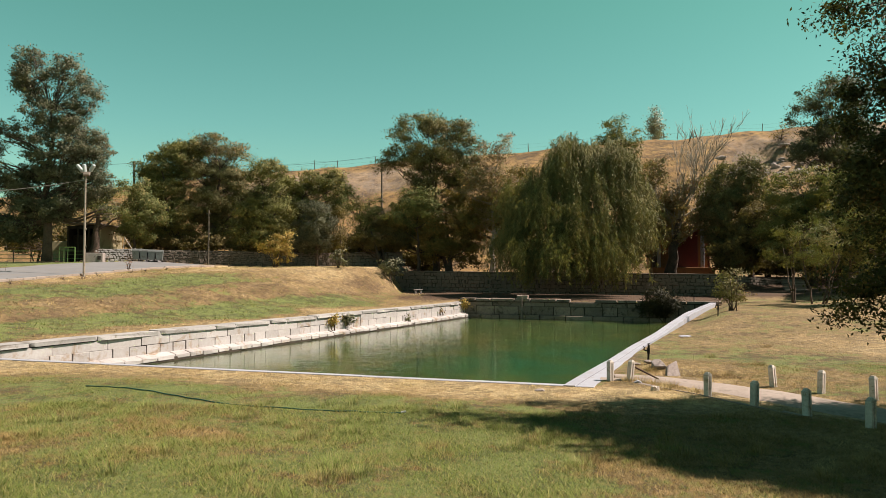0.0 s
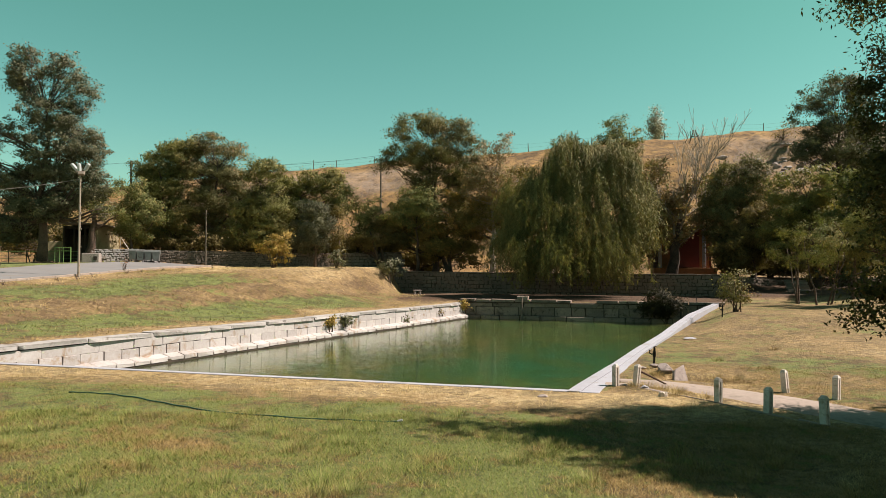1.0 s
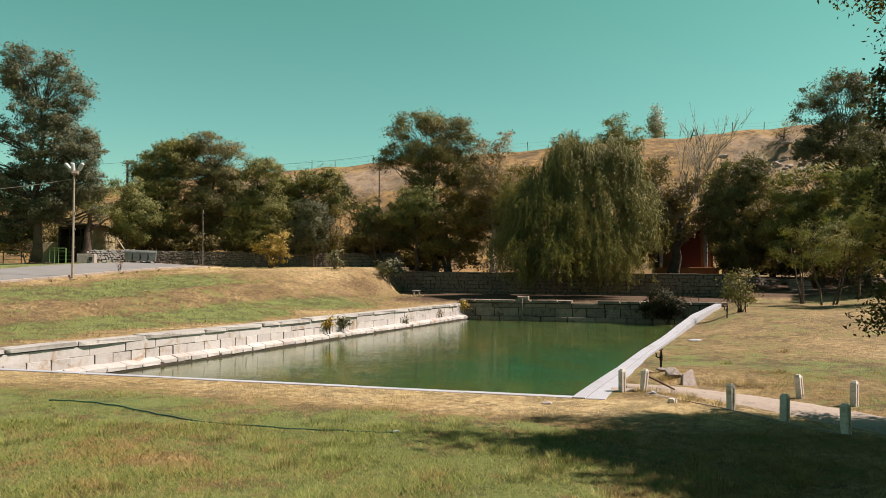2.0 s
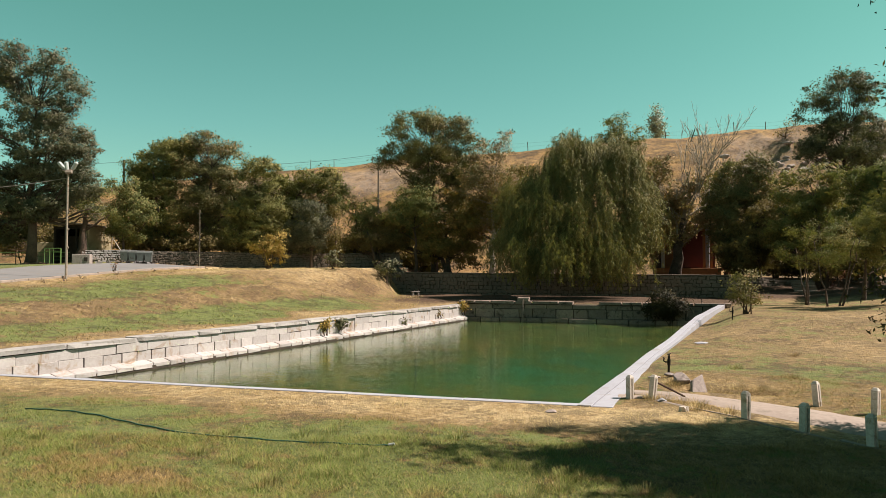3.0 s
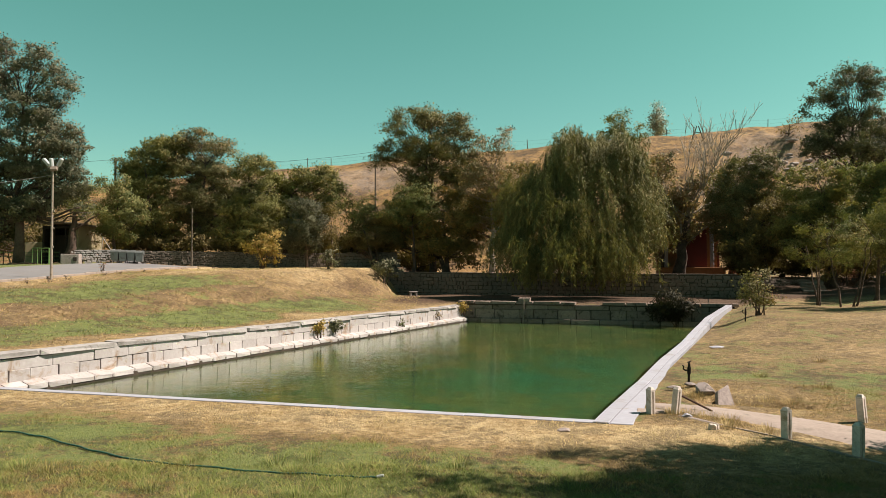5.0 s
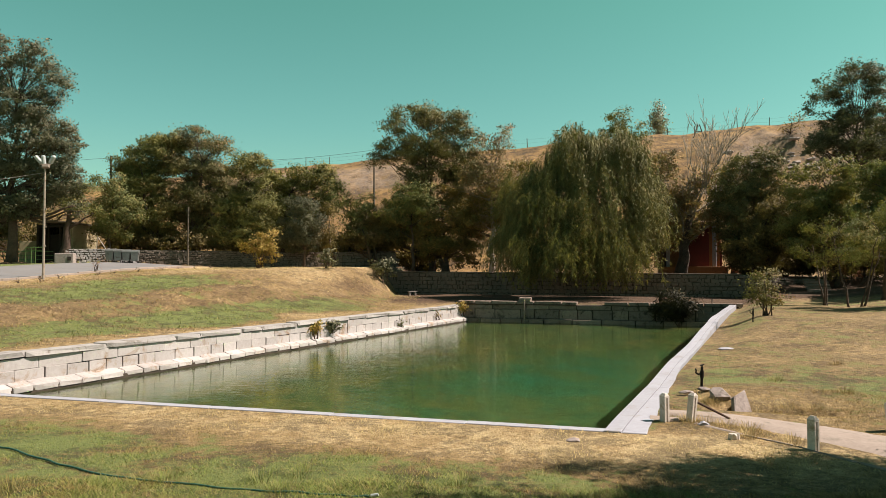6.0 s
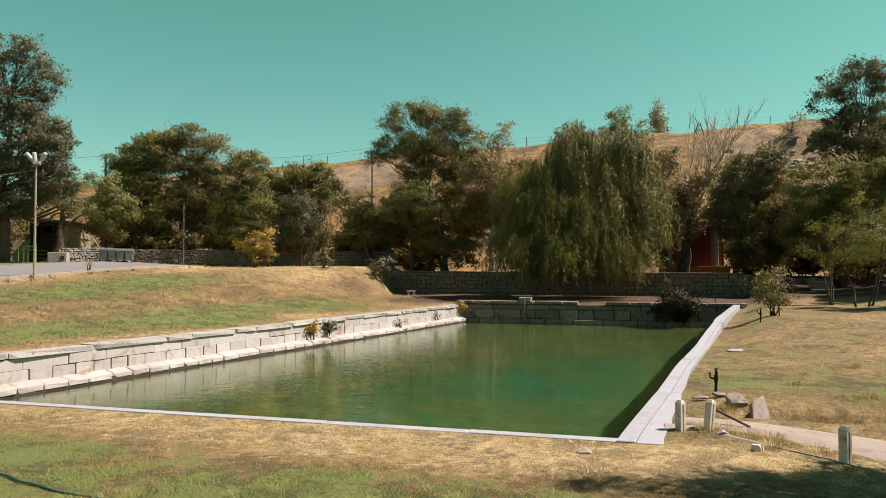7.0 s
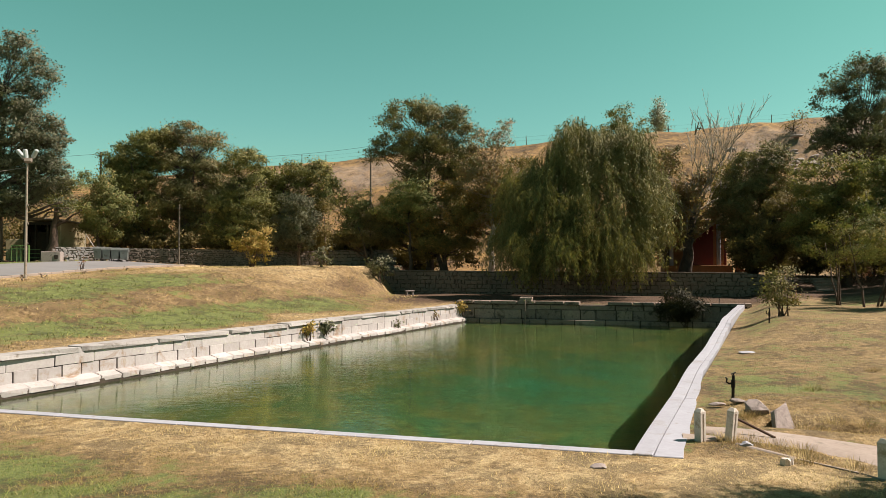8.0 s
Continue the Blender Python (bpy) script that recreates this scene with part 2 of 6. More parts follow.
M_ROCK = two_scale("field_stone", (0.186, 0.142, 0.129), (0.399, 0.323, 0.300), 1.6, 12, 0.9, 0.7, 0.03, (0.133, 0.110, 0.089), 0.15)
M_PLASTER = two_scale("cream_plaster", (0.276, 0.220, 0.131), (0.376, 0.298, 0.179), 0.8, 9, 0.9, 0.3, 0.01, (0.221, 0.156, 0.090))
M_ORANGE = two_scale("ochre_plaster", (0.210, 0.091, 0.036), (0.298, 0.138, 0.057), 0.8, 9, 0.9, 0.3, 0.01, (0.166, 0.083, 0.041))
M_REDDOOR = two_scale("dark_red_paint", (0.088, 0.006, 0.005), (0.144, 0.014, 0.009), 1.0, 12, 0.5, 0.2, 0.004)
M_DARKWOOD = two_scale("dark_boards", (0.016, 0.011, 0.008), (0.044, 0.027, 0.021), 1.0, 10, 0.9, 0.4, 0.01)
M_ROOF = two_scale("sheet_roof", (0.154, 0.115, 0.090), (0.243, 0.183, 0.147), 0.8, 10, 0.7, 0.3, 0.01)
M_WOODPOLE = two_scale("grey_wood_pole", (0.066, 0.051, 0.036), (0.166, 0.124, 0.093), 2.0, 16, 0.9, 0.4, 0.01)
M_WIRE = two_scale("cable_black", (0.010, 0.010, 0.010), (0.025, 0.025, 0.024), 2.0, 16, 0.6, 0.1, 0.002)
M_CABLE_PALE = two_scale("cable_grey", (0.193, 0.161, 0.139), (0.276, 0.229, 0.196), 2.0, 16, 0.6, 0.1, 0.002)
M_SOIL = two_scale("red_soil", (0.133, 0.055, 0.033), (0.232, 0.110, 0.065), 1.5, 14, 0.95, 0.6, 0.03)

F_OLIVE = foliage("leaves_olive", (0.092, 0.086, 0.040), (0.299, 0.254, 0.117), (0.348, 0.210, 0.109), 0.10)
F_GREY = foliage("leaves_grey_green", (0.071, 0.074, 0.048), (0.227, 0.211, 0.130), (0.233, 0.186, 0.121), 0.1)
F_GREEN = foliage("leaves_green", (0.089, 0.093, 0.033), (0.314, 0.280, 0.097), (0.366, 0.253, 0.091), 0.10)
F_BRIGHT = foliage("leaves_bright_green", (0.097, 0.117, 0.040), (0.309, 0.291, 0.112), (0.377, 0.271, 0.109), 0.18)
F_WILLOW = foliage("leaves_willow", (0.092, 0.091, 0.033), (0.299, 0.254, 0.101), (0.318, 0.224, 0.092), 0.1)
F_POPLAR = foliage("leaves_poplar", (0.240, 0.240, 0.205), (0.520, 0.465, 0.390))
F_YELLOW = foliage("leaves_yellow", (0.290, 0.210, 0.055), (0.600, 0.425, 0.130), (0.440, 0.260, 0.090), 0.3)
F_MIXED = foliage("leaves_turning", (0.118, 0.104, 0.033), (0.364, 0.263, 0.088), (0.513, 0.286, 0.090), 0.17)
F_ORANGE = foliage("leaves_rust", (0.210, 0.138, 0.080), (0.480, 0.315, 0.185), (0.260, 0.220, 0.115), 0.45)
F_DARK = foliage("leaves_dark", (0.092, 0.078, 0.033), (0.299, 0.218, 0.090), None, 0, 0.35)
# dry brown creeper, lowered to near black for the trees' shade on it
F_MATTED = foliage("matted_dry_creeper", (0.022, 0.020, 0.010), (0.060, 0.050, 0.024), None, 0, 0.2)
# darkened for the boughs' backlit side, passing little light to the lawn
F_ACACIA = foliage("leaves_acacia", (0.030, 0.033, 0.012), (0.120, 0.112, 0.040), (0.190, 0.120, 0.045), 0.1, 0.25)
F_DRY = foliage("dry_twigs", (0.271, 0.133, 0.073), (0.608, 0.315, 0.182), None, 0, 0.2)


# ---------------------------------------------------------------- building helpers
def mesh_object(name, verts, faces, mat, parent=None, label="", smooth=False):
    me = bpy.data.meshes.new(name)
    me.from_pydata([tuple(v) for v in verts], [], faces)
    me.materials.append(mat)
    if smooth:
        me.polygons.foreach_set("use_smooth", [True] * len(me.polygons))
    me.update()
    ob = new(name, me)
    ob.parent = parent
    if label:
        ob["label"] = label
    return ob


def part(name, bm, mat, parent=None, label="", smooth=False):
    """Links a bmesh as ONE mesh object under a thing or under a part."""
    me = bpy.data.meshes.new(name)
    bmesh.ops.recalc_face_normals(bm, faces=bm.faces)
    bm.to_mesh(me)
    bm.free()
    me.materials.append(mat)
    if smooth:
        me.polygons.foreach_set("use_smooth", [True] * len(me.polygons))
    ob = new(name, me)
    ob.parent = parent
    if label:
        ob["label"] = label
    return ob


def thing(name, m, label, category, group="", kind=""):
    """An empty at a thing's base, which parents its parts."""
    ob = new(name)
    ob.empty_display_size = 0.2
    ob.matrix_world = m
    return tagged(ob, label, category, group, kind)


def box(bm, size, m=Matrix(), bevel=0.0, jitter=0.0):
    """Adds a box of that size, standing at the pose m by its middle, with chamfered edges."""
    made = bmesh.ops.create_cube(bm, size=1.0, matrix=m @ Matrix.Diagonal((*size, 1)))["verts"]
    if bevel:
        edges = list({e for v in made for e in v.link_edges})
        made = bmesh.ops.bevel(bm, geom=edges, offset=bevel, segments=1, affect="EDGES")["verts"]
    if jitter:
        for v in made:
            v.co += Vector((random.uniform(-1, 1), random.uniform(-1, 1), random.uniform(-1, 1))) * jitter
    return made


def rod(bm, a, b, r1, r2=None, sides=8):
    """Adds a tapered rod from a to b."""
    a, b = Vector(a), Vector(b)
    m = Matrix.Translation((a + b) / 2) @ (b - a).to_track_quat("Z", "Y").to_matrix().to_4x4()
    bmesh.ops.create_cone(bm, cap_ends=True, segments=sides, radius1=r1, radius2=r1 if r2 is None else r2, depth=(b - a).length, matrix=m)


def tube(points, radii, sides=6):
    """Vertices and faces of a tube along points."""
    verts, faces = [], []
    n = len(points)
    for k, p in enumerate(points):
        d = (points[min(k + 1, n - 1)] - points[max(k - 1, 0)]).normalized()
        s = d.orthogonal().normalized() if k == 0 else (s - d * s.dot(d)).normalized()
        t = d.cross(s)
        for i in range(sides):
            q = 2 * math.pi * i / sides
            verts.append(p + (s * math.cos(q) + t * math.sin(q)) * radii[k])
    for k in range(n - 1):
        for i in range(sides):
            j = (i + 1) % sides
            faces.append((k * sides + i, k * sides + j, (k + 1) * sides + j, (k + 1) * sides + i))
    faces.append(tuple(range(sides))[::-1])
    faces.append(tuple((n - 1) * sides + i for i in range(sides)))
    return verts, faces


def tubes_object(name, runs, mat, parent=None, label="", sides=6):
    """One mesh out of many tubes; runs: (points, radii)."""
    verts, faces = [], []
    for pts, rad in runs:
        v, f = tube(pts, rad, sides)
        o = len(verts)
        verts += v
        faces += [tuple(i + o for i in face) for face in f]
    return mesh_object(name, verts, faces, mat, parent, label, True)


def bend(a, b, sag=0.0, wobble=0.0, n=6, rng=random):
    """Points from a to b, bowed upwards (sag < 0: downwards), with a wobble."""
    a, b = Vector(a), Vector(b)
    out = []
    for k in range(n + 1):
        t = k / n
        p = a.lerp(b, t) + Vector((0, 0, 4 * sag * t * (1 - t)))
        if 0 < k < n and wobble:
            p += Vector((rng.uniform(-1, 1), rng.uniform(-1, 1), rng.uniform(-1, 1))) * wobble
        out.append(p)
    return out


def quads_object(name, corners, mat, parent=None, label="", out=None):
    """A mesh of loose leaves, corners: an array of shape (n, 3 or 4, 3)."""
    n, m = corners.shape[:2]
    me = bpy.data.meshes.new(name)
    me.vertices.add(m * n)
    me.vertices.foreach_set("co", np.asarray(corners, dtype=np.float32).ravel())
    me.loops.add(m * n)
    me.loops.foreach_set("vertex_index", np.arange(m * n, dtype=np.int32))
    me.polygons.add(n)
    me.polygons.foreach_set("loop_start", np.arange(0, m * n, m, dtype=np.int32))
    me.polygons.foreach_set("loop_total", np.full(n, m, dtype=np.int32))
    me.materials.append(mat)
    me.update(calc_edges=True)
    if out is not None:
        att = me.attributes.new("out", "FLOAT_VECTOR", "POINT")
        att.data.foreach_set("vector", np.repeat(np.asarray(out, np.float32), m, axis=0).ravel())
    ob = new(name, me)
    ob.parent = parent
    if label:
        ob["label"] = label
    return ob


def unit(v):
    return v / np.maximum(np.linalg.norm(v, axis=1, keepdims=True), 1e-6)


def leaf_quads(rng, at, length, width, axis=None, spread=1.0):
    """Rhombic, slightly folded leaves at the points; axis: the way that they point, loosened by spread."""
    n = len(at)
    d = rng.normal(size=(n, 3))
    if axis is not None:
        d = axis + spread * d
    d = unit(d)
    side = unit(np.cross(d, rng.normal(size=(n, 3))))
    up = np.cross(side, d)
    ln = length * rng.uniform(0.6, 1.35, (n, 1))
    wd = width * rng.uniform(0.6, 1.3, (n, 1))
    mid = at + d * ln * 0.45 + up * wd * 0.25
    return np.stack([at, mid + side * wd * 0.5, at + d * ln, mid - side * wd * 0.5], axis=1)


def leaf_tips(rng, at, length, width, axis=None, spread=1.0):
    """Pointed leaves of three corners, for crowns seen from afar."""
    q = leaf_quads(rng, at, length, 1.5 * width, axis, spread)
    return np.stack([0.55 * q[:, 0] + 0.45 * q[:, 1], q[:, 2], 0.55 * q[:, 0] + 0.45 * q[:, 3]], axis=1)


def clump_points(rng, clumps, per_m3, cluster, sub):
    """Leaf places, and the ways outwards there: each clump (x, y, z, rx, ry, rz) holds sub-clusters, more of them near its skin."""
    out, away = [], []
    whole = np.mean(np.array([c[:3] for c in clumps]), axis=0)
    for x, y, z, rx, ry, rz in clumps:
        vol = rx * ry * rz * 4.19
        k = max(4, int(sub * (rx * ry * rz) ** (2 / 3)))
        way = unit(rng.normal(size=(k, 3)))
        rad = rng.uniform(0.35, 1.0, (k, 1)) ** 0.6
        mid = way * rad * np.array([rx, ry, rz]) + np.array([x, y, z])
        n = int(per_m3 * vol)
        which = rng.integers(0, k, n)
        out.append(mid[which] + rng.normal(size=(n, 3)) * cluster * rng.uniform(0.5, 1.3, (k, 1))[which] * np.array([1.25, 1.25, 0.7]))
        here = np.array([x, y, z])
        away.append(unit((out[-1] - here) / np.array([rx, ry, rz])) * 1.0 + unit(out[-1] - whole) * 0.6)
    return np.concatenate(out), np.concatenate(away)


def random_clumps(rng, mid, radii, count, share=0.36, floor=-0.85):
    """Clumps spread inside a crown's ellipsoid."""
    out = []
    while len(out) < count:
        q = rng.uniform(-1, 1, 3)
        if np.linalg.norm(q) > 0.82 or q[2] < floor:
            continue
        s = share * rng.uniform(0.7, 1.25)
        p = np.array(mid) + q * np.array(radii) * 0.86
        out.append((*p, radii[0] * s, radii[1] * s, radii[2] * s * 0.8))
    return out


def tree(base, height, trunk_r, clumps, leaf, density, mat, label, category="tree", seed=1, cluster=0.28, sub=7, bark=None, lean=(0, 0), stems=1, size=0.22, name="tree", twigs=2, limb_every=1):
    """A tree: tapered trunk(s), limbs to every clump with twigs, and a crown of leaves. base: its foot; clumps in the world."""
    rng = np.random.default_rng(seed)
    rnd = random.Random(seed)
    x, y, z = base
    root = thing(name, pose(x, y, z), label, category)
    bark = bark or M_BARK
    local = [(c[0] - x, c[1] - y, c[2] - z, *c[3:]) for c in clumps]
    runs = []
    low = min(c[2] - c[5] for c in local)
    forks = []
    for s in range(stems):
        off = Vector((rnd.uniform(-1, 1), rnd.uniform(-1, 1), 0)) * (0.35 * (stems > 1))
        top = Vector((lean[0] + off.x * 4, lean[1] + off.y * 4, height * 0.72))
        pts = bend(off + Vector((0, 0, -0.3)), top, 0, 0.035 * height * 0.4, 7, rnd)
        rad = [trunk_r / stems ** 0.4 * (1.25 if k == 0 else 1.0) * (1 - 0.78 * k / 7) for k in range(8)]
        runs.append((pts, rad))
        forks.append((pts, rad))
    for c in local[::limb_every]:
        mid = Vector(c[:3])
        pts, rad = min(forks, key=lambda f: (f[0][4] - mid).length)
        k = min(range(2, 8), key=lambda i: abs(pts[i].z - (mid.z - 0.55 * (mid - pts[i]).to_2d().length)))
        a = pts[k]
        limb = bend(a, mid, -0.04 * (mid - a).length, 0.05 * (mid - a).length, 5, rnd)
        r = rad[k] * 0.55
        runs.append((limb, [max(0.012, r * (1 - 0.8 * i / 5)) for i in range(6)]))
        for _ in range(twigs):
            q = unit(rng.normal(size=(1, 3)))[0] * np.array(c[3:]) * 0.85
            b = mid + Vector(q)
            st = limb[rnd.randint(2, 5)]
            runs.append((bend(st, b, 0.02, 0.04 * (b - st).length, 3, rnd), [max(0.01, r * 0.3), max(0.01, r * 0.22), 0.012, 0.006]))
    tubes_object("trunk", runs, bark, root, "", 6)
    at, out = clump_points(rng, local, density, cluster, sub)
    quads_object("crown", leaf_tips(rng, at, 1.1 * leaf, 1.45 * size), mat, root, "", out)
    return root


# ---------------------------------------------------------------- the lie of the land
# a runs across the pool from its near corner, b along it
O, A, U = np.array([2.1, 15.75]), np.array([-0.971, 0.2396]), np.array([0.395, 0.9187])
DET = A[0] * U[1] - U[0] * A[1]
POOL_W, POOL_L = 19.2, 40.0
WATER_Z = -1.32


def to_world(a, b):
    return O[0] + a * A[0] + b * U[0], O[1] + a * A[1] + b * U[1]


def to_pool(x, y):
    dx, dy = x - O[0], y - O[1]
    return (dx * U[1] - U[0] * dy) / DET, (A[0] * dy - A[1] * dx) / DET


def step(lo, hi, v):
    t = np.clip((v - lo) / (hi - lo), 0, 1)
    return t * t * (3 - 2 * t)


R0, R1 = np.array([-8.0, 70.7]), np.array([21.8, 60.5])      # foot of the far retaining wall
RD = (R1 - R0) / np.linalg.norm(R1 - R0)
RN = np.array([-RD[1], RD[0]])


def behind_wall(x, y):
    return (x - R0[0]) * RN[0] + (y - R0[1]) * RN[1]


def road_a(a, b):
    """How far a place lies across, counted along the road's own line."""
    return a - 0.2 * (np.clip(b, 0, 60) - 23.5)


def road_z(b):
    return np.interp(b, [-40, 10, 17, 23.5, 29, 33.5, 45, 60], [0.8, 1.4, 1.75, 2.1, 2.45, 2.68, 2.95, 3.1])


def bank_t(a, b):
    """How far up the bank a place lies, from 0 at its foot to 1 at its shoulder."""
    low = np.interp(b, [18, 32, 38, 45, 52], [19.9, 21.0, 23.4, 26.3, 29.3])
    top = np.interp(b, [0, 23.5, 30, 36, 45, 52], [34.2, 38.9, 38.6, 36.2, 31.2, 32.0])
    return (a - low) / (top - low)


def lawn_z(a, b):
    """The lawn near the pool: it dips to the rim, and climbs again along the pool's right side."""
    z = 0.10 * step(-6, -9, b) - 0.10 * step(-4.5, -0.8, b)
    return z + step(-0.4, -2.4, a) * (0.12 * step(2, 12, b) + 0.42 * step(11, 23, b) + 0.08 * np.maximum(0, -a - 6) * step(14, 28, b))


def ground_z(x, y):
    """The height of the ground."""
    x, y = np.asarray(x, float), np.asarray(y, float)
    a, b = to_pool(x, y)
    ar = road_a(a, b)
    wavy = 0.04 * np.sin(0.31 * x + 0.4) * np.cos(0.27 * y) + 0.025 * np.sin(1.1 * x + 0.7 * y)
    z = wavy * step(1.0, 3.5, np.maximum(np.abs(a - 9.6) - 9.6, -b)) + lawn_z(a, b)
    z = z + 0.12 * np.exp(-((x - 5.1) ** 2 + (y - 19.4) ** 2) / 1.4) * step(-0.7, -1.6, a)
    z = z - 0.42 * np.exp(-((x - 4.95) ** 2 / 0.07 + (y - 17.85) ** 2 / 0.05)) - 0.22 * np.exp(-((x - 6.0) ** 2 / 0.7 + (y - 17.45 + 0.35 * (x - 6.0)) ** 2 / 0.05))
    # bank up to the road: a grassy foot, a ragged scarp, a flatter shoulder; its far end falls steeply to the terrace
    rz = road_z(b)
    t = bank_t(a, b)
    ragged = t + (0.035 * np.sin(0.45 * b) + 0.022 * np.sin(1.3 * b + 0.5 * a) + 0.012 * np.sin(3.1 * b + 1.7 * a)) * step(0.1, 0.3, t) * step(0.95, 0.7, t)
    prof = np.interp(ragged, [0.0, 0.07, 0.2, 0.34, 0.47, 0.6, 0.8, 1.0], [0.0, 0.03, 0.14, 0.30, 0.60, 0.72, 0.88, 1.0])
    steep = np.interp(ragged, [0.0, 0.12, 0.3, 0.5, 0.72, 0.88, 1.0], [0.0, 0.05, 0.24, 0.52, 0.82, 0.95, 1.0])
    late = step(30, 42, b)
    prof = prof * (1 - late) + steep * late
    prof = prof + (0.02 * np.sin(0.8 * a + 0.35 * b) + 0.03 * np.sin(1.4 * a + 1.3 * np.sin(0.6 * b)) * np.sin(0.9 * b + 0.4 * a)) * step(0.15, 0.35, t) * step(1.0, 0.8, t)
    bank = rz * prof + (0.10 * np.sin(2.7 * a + 1.3 * b + np.sin(1.1 * b)) * np.sin(1.9 * b - 0.8 * a) + 0.05 * np.sin(4.3 * b + 2.0 * a)) * step(0.22, 0.36, t) * step(0.8, 0.55, t)
    # far terrace, then the terrace above the retaining wall
    far = (step(40, 42.5, b) * 0.35 + 0.12 * step(42, 50, b)) * step(38, 32, a)
    z = np.where(a > 19.9, z * 0.5 - 0.04 + np.maximum(bank, far * step(34, 28, a)), z + far)
    z = np.where(ar > 38.9, rz + 0.06 * np.clip(ar - 38.9, 0, 8), z)
    # above the wall by the road
    wall_y = np.interp(x, [-36, -34.2, -31.0, -17.0, -8.0], [62.4, 63.0, 64.7, 68.6, 72.6])
    z = z + step(0.2, 0.7, y - wall_y) * 1.0 * step(-35.6, -34.4, x) * step(-7, -9, x)
    w = behind_wall(x, y)
    upper = np.interp(x, [-12, 2, 22, 36], [2.45, 2.2, 2.05, 1.9])
    upper = np.where(ar > 38.9, np.maximum(z, upper), upper)
    jump = step(0.75, 0.95, w) * step(26, 22, x) + step(-1, 8, w) * (1 - step(26, 22, x))
    z = np.where((b > 41) & (ar < 47), z + jump * np.maximum(upper - z, 0), z)
    # the hill
    crest = 23.05 + 0.072 * np.clip(x, -160, 160)
    rise = np.interp(y + 0.05 * x, [76, 82, 98, 112, 123, 146, 300, 900], [0, 0.06, 0.46, 0.82, 1.0, 0.93, 0.6, 0.3])
    rough = 0.5 * np.sin(0.21 * x + 0.13 * y) + 0.35 * np.sin(0.43 * x - 0.31 * y + 1) + 0.2 * np.sin(0.9 * x + 0.6 * y)
    ledge = 1.5 * step(34, 44, x) * step(108.0, 110.5, y + 0.05 * x + 1.8 * np.sin(0.4 * x)) * step(121, 114, y + 0.05 * x) + 0.5 * step(34, 44, x) * np.sin(1.3 * x + 0.4 * y) * np.sin(1.1 * y) * step(102, 106, y) * step(116, 112, y)
    hill = ledge + crest * rise + rough * step(84, 98, y) * (0.3 + 0.7 * step(118, 108, y))
    return np.maximum(z, np.where(y > 76, hill, -99))


def gz(x, y):
    return float(ground_z(x, y))


def ticks(*runs):
    """Ticks from runs of (from, to, pace)."""
    out = [np.arange(lo, hi - 1e-6, pace) for lo, hi, pace in runs]
    return np.unique(np.round(np.concatenate(out), 3))


def build_ground():
    ta = np.concatenate([ticks((-700, -120, 58), (-120, -40, 4), (-40, -12, 1.2), (-12, -7, 0.6), (-7, -0.5, 0.2)), [-0.35], ticks((0.9, 19.4, 0.7)), [19.75], ticks((20.1, 40, 0.36), (40, 54, 0.55), (54, 100, 2.5), (100, 700, 50))])
    tb = np.concatenate([ticks((-400, -60, 34), (-60, -20, 3), (-20, -4, 0.55), (-4, -0.3, 0.22)), [-0.10], ticks((0.1, 5.0, 0.2), (5.0, 40.2, 0.5)), [40.6], ticks((41, 68, 0.6), (68, 140, 1.6), (140, 200, 8), (200, 1400, 80))])
    ga, gb = np.meshgrid(ta, tb)
    x, y = to_world(ga, gb)
    z = ground_z(x, y)
    na, nb = len(ta), len(tb)
    mid_a, mid_b = (ta[1:] + ta[:-1]) / 2, (tb[1:] + tb[:-1]) / 2
    ma, mb = np.meshgrid(mid_a, mid_b)
    keep = ~((ma > -0.35) & (ma < 19.75) & (mb > -0.10) & (mb < 40.6))
    i, j = np.meshgrid(np.arange(na - 1), np.arange(nb - 1))
    p = (j * na + i)[keep]
    faces = np.stack([p, p + na, p + na + 1, p + 1], axis=1)
    me = bpy.data.meshes.new("ground")
    me.from_pydata(np.stack([x, y, z], -1).reshape(-1, 3).tolist(), [], faces.tolist())
    me.polygons.foreach_set("use_smooth", [True] * len(me.polygons))
    me.materials.append(M_GROUND)
    fields = {
        "green": green_field(x, y),
        "litter": np.clip(step(40.4, 41.6, gb) * step(35, 31, ga) * np.maximum(step(0.12, 0.02, bank_t(ga, gb)), step(0.4, 0.8, behind_wall(x, y))) + (0.08 + 0.16 * step(30, 38, gb) + 0.42 * step(0.27, 0.38, bank_t(ga, gb)) * step(0.66, 0.5, bank_t(ga, gb)) * (0.55 + 0.45 * np.sin(0.9 * gb + 1.7 * np.sin(0.7 * ga)))) * step(19.9, 21, ga) * step(40, 38, road_a(ga, gb)) * step(0, 4, gb) * (y < 66) + 0.08 * step(-1, -3, ga) * step(1, 5, gb) * (gb < 34) + step(64.5, 66.5, y) * step(96, 84, y) * 0.9 * (road_a(ga, gb) > 38.9) * step(-36, -34, x), 0, 1) * step(83, 76, y),
        "hill": step(77, 85, y),
        "rock": rock_field(x, y),
    }
    for key, val in fields.items():
        att = me.attributes.new(key, "FLOAT", "POINT")
        att.data.foreach_set("value", np.asarray(val, np.float32).ravel())
    ob = new("ground", me)
    return tagged(ob, "patchy green and parched grass ground rising to a dry hill", "ground", kind="structure")


